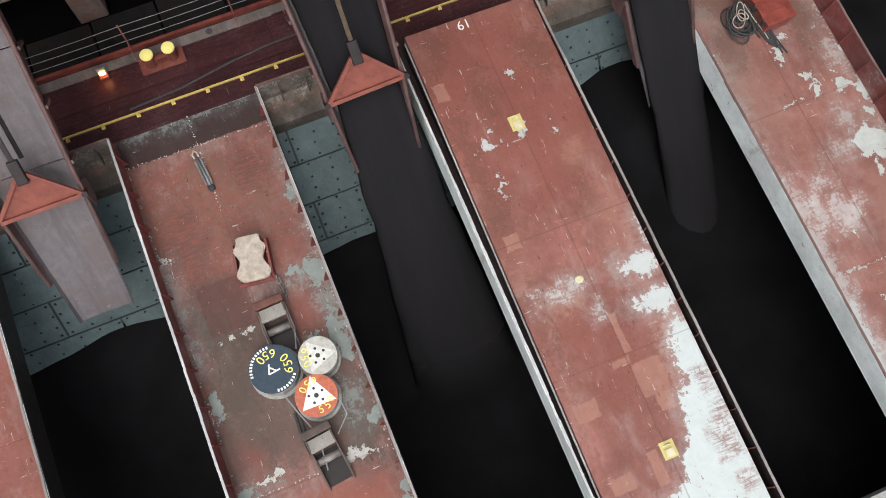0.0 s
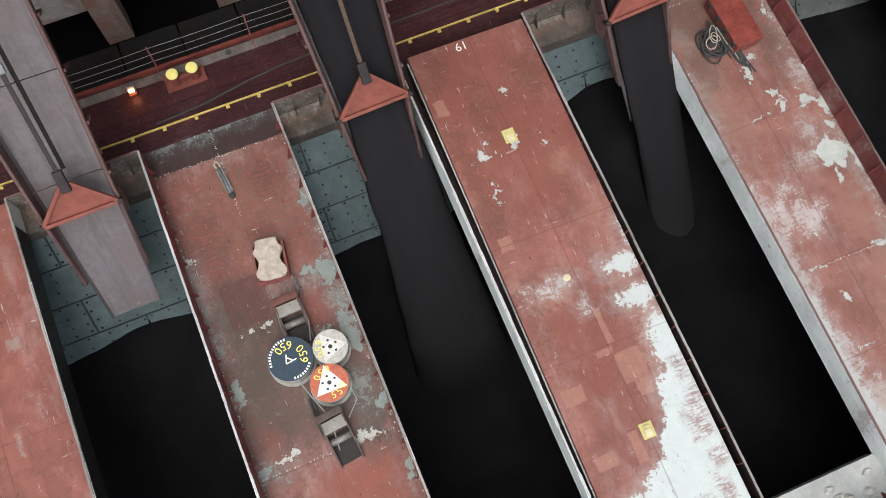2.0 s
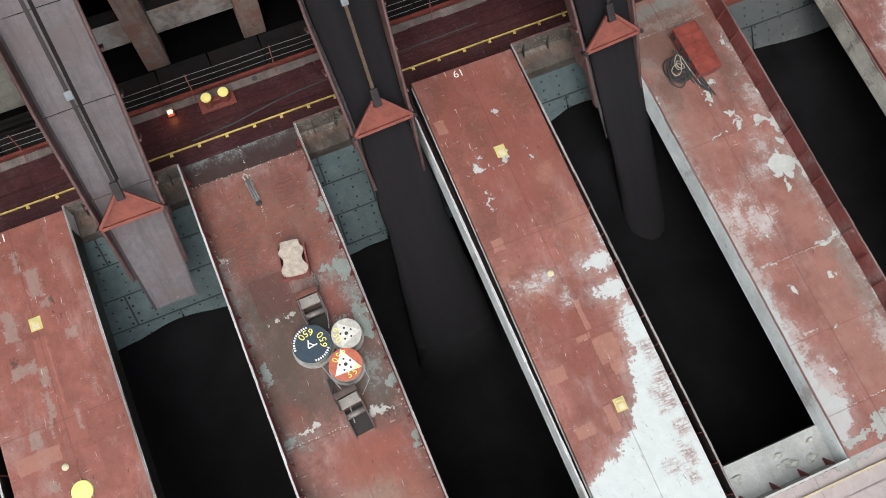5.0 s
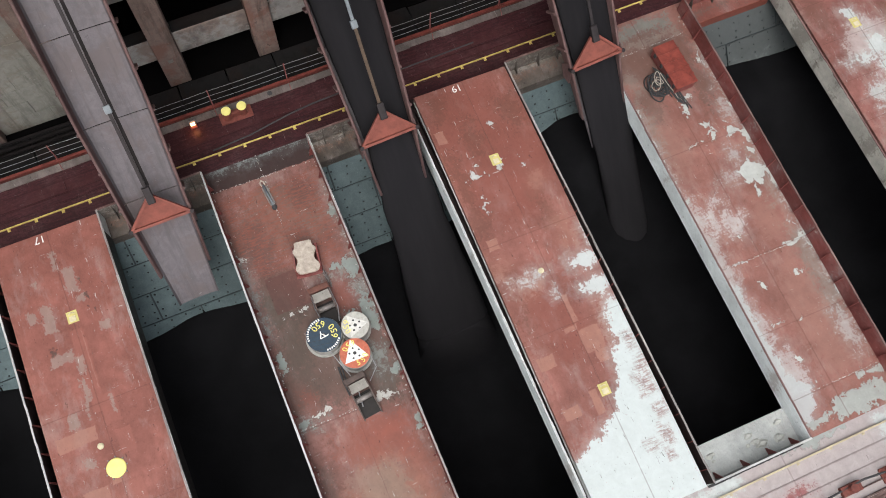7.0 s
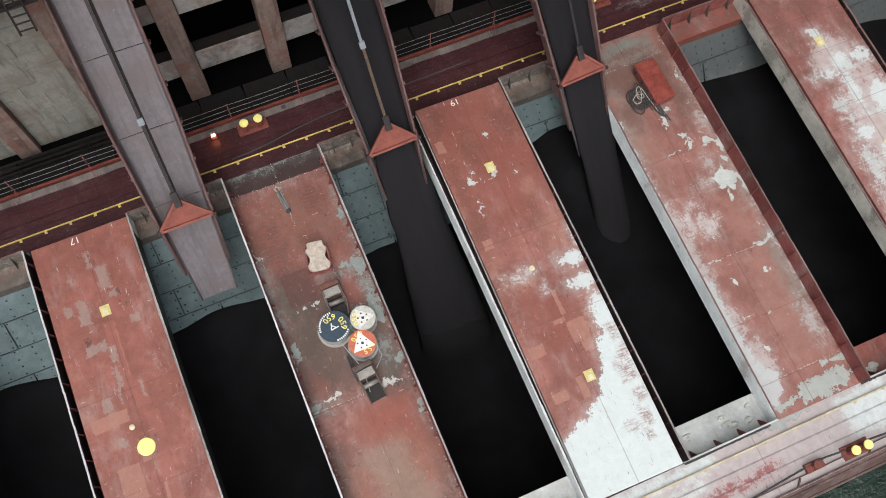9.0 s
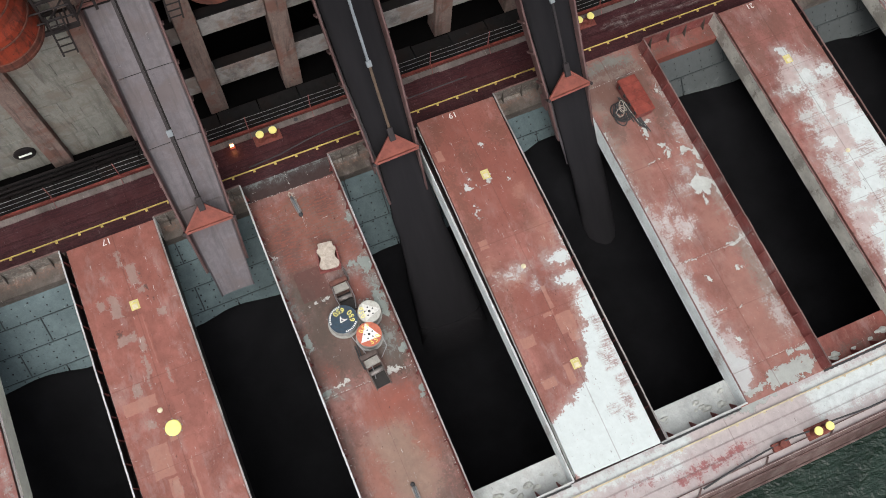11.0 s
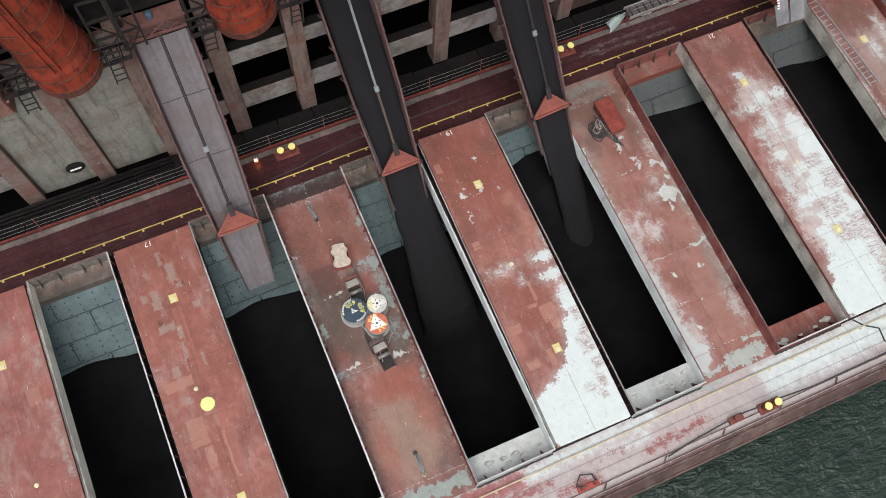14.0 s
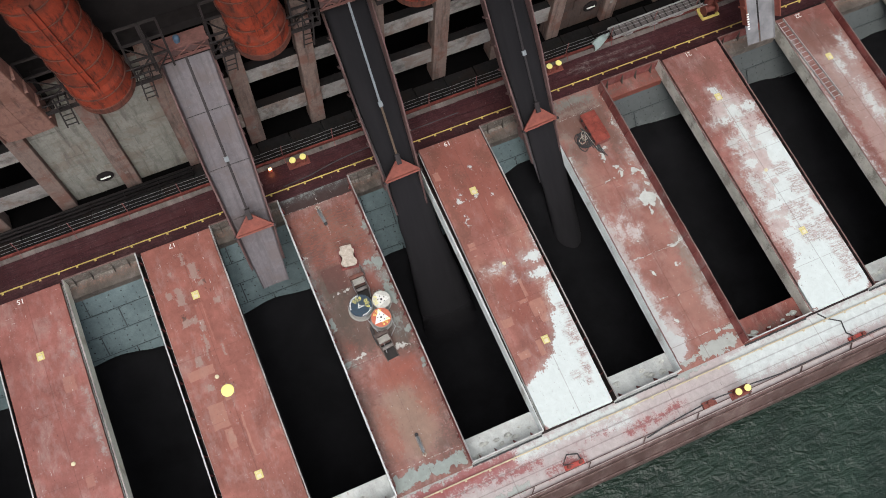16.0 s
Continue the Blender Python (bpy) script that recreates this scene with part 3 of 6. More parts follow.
M_drum_pale = plain("drum_lid_bleached", (0.42, 0.415, 0.38), 0.7, 0.3, 9)
M_iron = plain("fitting_worn_iron", (0.22, 0.20, 0.19), 0.55, 0.4, 8, metal=0.3)
M_fair = plain("fairlead_dust_pale", (0.42, 0.365, 0.31), 0.8, 0.4, 6)
M_rib = weathered("hoop_rusty_steel", (0.105, 0.038, 0.027), (0.06, 0.025, 0.02), (0.018, 0.014, 0.013), 0.7)
M_scaffold = plain("scaffold_dull_steel", (0.021, 0.017, 0.017), 0.7, 0.4, 3)
M_cheek = plain("cheek_dirty_steel", (0.085, 0.062, 0.055), 0.6, 0.45, 6)
# near-black for shade: lower hatch side plates, floor of the sheave boxes
M_recess_shade = plain("recess_shade_black", (0.018, 0.015, 0.014), 0.5, 0.4, 6)
M_rim_dull = worn_paint("coaming_rim_painted", (0.15, 0.085, 0.078), [], mottle=0.45, rough=0.5, scuffs=0.7, scuff_colour=(0.36, 0.35, 0.33))
M_wall_brown = weathered("bin_wall_brown_steel", (0.066, 0.048, 0.042), (0.075, 0.036, 0.026), (0.018, 0.015, 0.014), 0.6, spread=0.3)
M_ladder = plain("ladder_aluminium", (0.52, 0.52, 0.52), 0.4, 0.15, 8, metal=0.7)
M_tarp = plain("tarpaulin_pale_green", (0.46, 0.56, 0.54), 0.6, 0.15, 4)


def falling_material():
    """Falling ore: dark pellets, faded out low down to paint in the hold's shade."""
    m, nt, bsdf = nodes_of("ore_falling_pellets")
    a = noise_of(nt, coords(nt, stretch=(1, 0.35, 0.35)), 16, 6, 0.75)
    b = noise_of(nt, coords(nt, stretch=(1.6, 0.2, 0.2)), 2.2, 4, 0.6)
    nt.links.new(mix(nt, ramp(nt, b, 0.3, 0.7), (0.0100, 0.0096, 0.0108), (0.0140, 0.0132, 0.0148)), bsdf.inputs["Base Color"])
    bsdf.inputs["Roughness"].default_value = 0.9
    bsdf.inputs["Specular IOR Level"].default_value = 0.1
    geo = nt.nodes.new("ShaderNodeSeparateXYZ")
    nt.links.new(coords(nt, world_space=True), geo.inputs[0])
    # alpha drops with depth: the stream darkens as if in shade
    depth_fade = ramp(nt, geo.outputs[2], -5.9, -4.0)
    nt.links.new(depth_fade, bsdf.inputs["Alpha"])
    bump(nt, bsdf, a, 0.3, 0.03)
    return m


M_fall = falling_material()


def water_material():
    m, nt, bsdf = nodes_of("harbour_water")
    v = coords(nt, stretch=(1, 1.3, 1), world_space=True)
    a = noise_of(nt, v, 0.3, 3, 0.5, 0.3)
    b = noise_of(nt, coords(nt, stretch=(1.0, 1.9, 1), world_space=True), 1.15, 3, 0.55, 0.5)
    c = noise_of(nt, coords(nt, stretch=(1.2, 1.7, 1), world_space=True), 3.6, 3, 0.6, 0.4)
    col = mix(nt, ramp(nt, a, 0.35, 0.7), (0.007, 0.0150, 0.0105), (0.014, 0.0275, 0.0195))
    nt.links.new(col, bsdf.inputs["Base Color"])
    bsdf.inputs["Roughness"].default_value = 0.05
    bsdf.inputs["IOR"].default_value = 1.33
    bump(nt, bsdf, maths(nt, "ADD", maths(nt, "MULTIPLY", b, ramp(nt, a, 0.35, 0.65, 0.5, 1.0)), maths(nt, "MULTIPLY", c, 0.28)), 0.75, 0.32)
    return m


M_water = water_material()

# ---- water and ship's hull ----
bm = bmesh.new()
box(bm, -400, 400, -600, EDGE_R - 0.5, WATER - 2, WATER)
box(bm, -400, 400, EDGE_D - 0.1, 19.2, WATER - 2, WATER)
solid("water", bm, M_water, "dark green rippled harbour water beside the hull", "water", kind="structure")

X0, X1 = -46.0, 52.0
bm = bmesh.new()
prism(bm, [(EDGE_R + 0.02, -0.02), (EDGE_R - 0.10, -0.10), (EDGE_R - 0.14, -0.45), (EDGE_R - 0.55, -1.5), (EDGE_R - 0.66, -2.2), (EDGE_R - 0.66, -9),
           (EDGE_R + 0.4, -9), (EDGE_R + 0.4, -0.3), (EDGE_R + 0.02, -0.3)], "x", X0, X1)
hull = solid("hull_side_river", bm, M_hull, "brown painted ship's side over the water", "hull", kind="structure")
bm = bmesh.new()
for z, y in ((-0.47, EDGE_R - 0.18), (-1.48, EDGE_R - 0.58)):
    tube(bm, [(X0, y, z), (X1, y, z)], 0.06, 8)
part("rubbing_bar", bm, M_hull, hull)
bm = bmesh.new()
box(bm, X0, X1, EDGE_D - 0.4, EDGE_D, -9, -0.3)
solid("hull_side_dock", bm, M_hull, "brown painted ship's side facing the dock", "hull", kind="structure")

# ---- deck ----
bm = bmesh.new()
box(bm, X0, X1, 15.9, EDGE_D, -0.3, 0.0)
solid("deck_dock_side", bm, M_dock_deck, "dark maroon painted steel side deck", "deck", kind="structure")
bm = bmesh.new()
box(bm, X0, X1, EDGE_R, -0.06, -0.3, 0.0)
solid("deck_river_side", bm, M_river_deck, "bleached pink and white worn steel side deck", "deck", kind="structure")
# strips under covers are near-black: the shade below is in the colour
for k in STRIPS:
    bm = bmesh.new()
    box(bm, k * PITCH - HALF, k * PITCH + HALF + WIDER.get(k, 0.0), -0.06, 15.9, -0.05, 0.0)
    solid("deck_strip", bm, {-1: M_strip_a, 1: M_strip_b}.get(k, M_gap_shade), "painted steel deck strip between two hatches", "deck", "deck strips", "structure")
for k in list(STRIPS)[:-1]:
    a, b = k * PITCH + HALF + WIDER.get(k, 0.0), (k + 1) * PITCH - HALF
    bm = bmesh.new()
    box(bm, a, b, LEDGE_D, 15.9, -0.42, 0.0)
    # lip of built-up dust along the ledge
    solid("deck_ledge_dock", bm, M_ledge_red if k == 1 else M_ledge_d, "dusty brown steel ledge at the hatch's dock end", "deck", "hatch ledges", "structure")
    bm = bmesh.new()
    box(bm, a, b, -0.06, LEDGE_R, -0.42, 0.0)
    solid("deck_ledge_river", bm, M_ledge_red if k == 1 else M_ledge_r, "grey dusted steel ledge at the hatch's river end", "deck", "hatch ledges", "structure")
    bm = bmesh.new()
    box(bm, a, b, LEDGE_D - 0.025, LEDGE_D - 0.003, -0.62, 0.012)
    solid("deck_edge_trim", bm, M_bail if k == 1 else M_ledge_d, "rusty edge plate of the hatch opening", "deck", "hatch ledges", "structure")

# ---- hatch coamings, one round each opening ----
bm = bmesh.new()
prism(bm, [(0.0, 0.0), (0.13, 0.0), (0.13, 0.06), (0.03, 0.62), (0.0, 0.62)], "y", -0.012, 0.012)
ME_BRACKET = mesh_from("bracket", bm, M_coam)
bm = bmesh.new()
prism(bm, [(0.0, 0.0), (0.22, 0.0), (0.22, 0.05), (0.03, 0.6), (0.0, 0.6)], "x", -0.012, 0.012)
ME_GUSSET_R = mesh_from("gusset", bm, M_coam)
ME_GUSSET_D = ME_GUSSET_R.copy()
ME_GUSSET_D.materials[0] = M_ledge_d


def hatch_coaming(k):
    a, b = k * PITCH + HALF + WIDER.get(k, 0.0), (k + 1) * PITCH - HALF
    root = thing("hatch_coaming", ((a + b) / 2, 0, 0), "raised steel coaming round an open hatch, scraped pale inside", "hatch coaming", "hatch coamings", "structure")
    w = (b - a) / 2
    for s in (-1, 1):
        bm = bmesh.new()
        box(bm, *sorted((s * w, s * (w - 0.03))), Y_RIVER, Y_DOCK, -0.05, TOP - 0.02)
        # the girder's rounded lower edge
        tube(bm, [(s * (w + 0.005), LEDGE_R, -0.06), (s * (w + 0.005), LEDGE_D, -0.06)], 0.04, 8)
        side = part("side_plate", bm, M_coam_stained if k >= 1 else M_coam_cream if k == -3 and s < 0 else M_coam_hold, root, "scraped grey hatch side plate")
        # added near-black sheet: painted shade that narrows the face for the camera
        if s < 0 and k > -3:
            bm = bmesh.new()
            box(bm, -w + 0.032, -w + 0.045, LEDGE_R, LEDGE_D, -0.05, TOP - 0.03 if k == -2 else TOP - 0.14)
            part("lower_shade_sheet", bm, M_recess_shade, side, "near-black sheet that shades the lower plate")
        bm = bmesh.new()
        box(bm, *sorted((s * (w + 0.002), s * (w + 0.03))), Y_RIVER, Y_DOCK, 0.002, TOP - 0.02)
        # plates beside a cover take the gap's shade as their colour
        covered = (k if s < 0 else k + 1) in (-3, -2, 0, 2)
        part("outer_plate", bm, M_gap_shade if covered else M_coam, side, "near-black face towards the hatch cover, the gap's shade painted in" if covered else "maroon painted face towards the deck")
        bm = bmesh.new()
        n = 26
        for i in range(n):
            y0, y1 = Y_DOCK * i / n, Y_DOCK * (i + 1) / n
            j = random.uniform(-0.008, 0.008)
            box(bm, s * (w + 0.005) - 0.028 + j, s * (w + 0.005) + 0.028 + j, y0, y1, TOP - 0.03, TOP + 0.012 + random.uniform(-0.004, 0.004))
        dull = k >= 1 or (k == 0 and s > 0)
        part("rim", bm, M_rim_dull if dull else M_rim_worn if s < 0 else M_rim, root, "dull painted rim" if dull else "scuffed grey-brown rim" if s < 0 else "bare worn steel rim")
        for i in range(17):
            o = part("bracket", ME_BRACKET, None, side)
            o.matrix_basis = pose(s * (w + 0.03), 0.45 + i * 0.92, 0.12, 0, 0, 0 if s > 0 else 180)
    for y, inward, mat, gus, lab in ((Y_RIVER, 1, M_ledge_red if k == 1 else M_ledge_r, ME_GUSSET_R, "pale dusted end plate"), (Y_DOCK, -1, M_coam if k >= 1 else M_ledge_d, ME_GUSSET_D, "dusty maroon end plate")):
        bm = bmesh.new()
        box(bm, -w + 0.03, w - 0.03, *sorted((y, y + inward * 0.03)), 0.0, TOP - 0.02)
        end = part("end_plate", bm, mat, root, lab)
        bm = bmesh.new()
        box(bm, -w, w, y - 0.03, y + 0.03, TOP - 0.018, TOP + 0.014)
        part("rim", bm, M_rim if inward > 0 else M_rim_dull, root)
        for i in range(4):
            o = part("gusset", gus, None, end)
            o.matrix_basis = pose(-w + w * (2 * i + 1) / 4 + random.uniform(-0.1, 0.1), y + inward * 0.03, 0.04, 0, 0, 0 if inward > 0 else 180)
    return root


for k in list(STRIPS)[:-1]:
    hatch_coaming(k)

# ---- the hold: sloped riveted side plates and the ore ----
S2 = math.sqrt(0.5)
hold = thing("hold_side_dock", (0, 14.95, -0.36), "sloped blue-grey riveted hold plating above the ore", "hold plating", kind="structure")
bm = bmesh.new()
prism(bm, [(0.05, -0.05), (-6.0, -6.05), (-6.0, -6.4), (0.5, -0.4), (0.5, -0.05)], "x", X0, X1)
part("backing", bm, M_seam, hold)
ROW = 1.17
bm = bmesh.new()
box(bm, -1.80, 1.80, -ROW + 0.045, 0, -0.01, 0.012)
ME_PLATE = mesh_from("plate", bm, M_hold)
rivets = bmesh.new()


def rivet(u, s, r=0.026):
    """A low domed rivet head on the sloped side: u along the ship, s down the slope."""
    c = Vector((u, -s * S2, -s * S2 + 0.0)) + Vector((0, -S2, S2)) * 0.0
    n = Vector((0, -S2, S2))
    t1, t2 = Vector((1, 0, 0)), Vector((0, S2, S2))
    base = [rivets.verts.new(c + n * 0.016 + (t1 * math.cos(q) + t2 * math.sin(q)) * r) for q in (k * math.pi / 3 for k in range(6))]
    tip = rivets.verts.new(c + n * 0.055)
    for i in range(6):
        rivets.faces.new((base[i], base[(i + 1) % 6], tip))


for r in range(5):
    for i in range(-9, 12):
        u = i * 3.66 + (1.75 if r % 2 else 0.35)
        if abs(u) > 33:
            continue
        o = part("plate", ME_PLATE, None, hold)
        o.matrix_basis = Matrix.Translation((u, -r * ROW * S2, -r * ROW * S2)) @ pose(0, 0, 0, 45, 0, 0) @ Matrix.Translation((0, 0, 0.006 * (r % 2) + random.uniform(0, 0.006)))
        if -26 < u < 28:
            for e in (-1.72, -1.2, -0.62, 0.05, 0.66, 1.22, 1.72):
                for q in (0.09, 0.40, 0.74, 1.04):
                    rivet(u + e + random.uniform(-0.05, 0.05), r * ROW + q + random.uniform(-0.03, 0.03), random.uniform(0.03, 0.045))
tagged(part("rivets", rivets, M_rivet, hold, "dark rivet heads"), kind="stuff")

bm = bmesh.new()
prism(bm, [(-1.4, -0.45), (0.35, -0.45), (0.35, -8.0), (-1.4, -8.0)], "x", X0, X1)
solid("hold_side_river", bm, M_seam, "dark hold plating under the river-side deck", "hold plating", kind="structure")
bm = bmesh.new()
box(bm, X0, X1, -1.5, 17.5, -9, -8)
solid("hold_floor", bm, M_seam, "steel hold floor under the ore", "hold floor", kind="structure")


def ore_level(x, y):
    base = -3.25 + 1.55 / (1 + math.exp(-(x - 0.6) * 1.3))
    base += 0.35 * math.exp(-((x + 20) / 2.0) ** 2) - 0.35 * math.exp(-((x - 21.5) / 2.5) ** 2) - 0.25 * math.exp(-((x - 14) / 2.0) ** 2)
    base += 0.18 * math.exp(-((x + 11.4) / 1.3) ** 2)
    base += 0.22 * math.exp(-((x + 4.2) / 1.6) ** 2) + 0.28 * math.exp(-((x - 3.8) / 1.3) ** 2) - 0.12 * math.exp(-((x - 11) / 1.5) ** 2)
    base -= 0.6 * max(0.0, min(4.2, 11.9 - y))
    return base + 0.10 * noise.noise((x * 0.5, y * 0.5, 1.3)) + 0.03 * noise.noise((x * 2.1, y * 2.1, 4.0))


bm = bmesh.new()
NX, NY = 280, 56
grid = []
for j in range(NY + 1):
    row = []
    for i in range(NX + 1):
        x, y = -34 + 70 * i / NX, -0.5 + 15.2 * j / NY
        row.append(bm.verts.new((x, y, ore_level(x, y))))
    grid.append(row)
for j in range(NY):
    for i in range(NX):
        bm.faces.new((grid[j][i], grid[j][i + 1], grid[j + 1][i + 1], grid[j + 1][i])).smooth = True
solid("ore_pile", bm, M_ore, "black ore pellets heaped in the hold", "ore", kind="stuff")


# ---- hatch covers ----
def lettering(name, text, size, material, parent, at, turn, squash=1.0):
    cu = bpy.data.curves.new(name, "FONT")
    cu.body, cu.size, cu.align_x, cu.align_y, cu.extrude = text, size, "CENTER", "CENTER", 0.002
    tmp = new(name, cu)
    bpy.context.view_layer.update()
    me = bpy.data.meshes.new_from_object(tmp.evaluated_get(bpy.context.evaluated_depsgraph_get()))
    bpy.data.objects.remove(tmp)
    me.materials.clear()
    me.materials.append(material)
    o = part(name, me, None, parent)
    o.matrix_basis = pose(*at, 0, 0, turn) @ Matrix.Diagonal((squash, 1, 1, 1))
    return o


def cover_paint(k, base, layers, scuffs):
    return worn_paint("hatch_cover_paint", base, layers, mottle=0.35, rough=0.5, seed=3.1 * k, scuffs=scuffs, smear=0.34, marks=0.65,
                      seams=[(0, 0.06, 0.025), (1, 9.55, 0.022), (1, 6.2, 0.015)] + [(1, 2.3 + 1.62 * i, 0.018) for i in range(8 if k >= 2 else 0)])


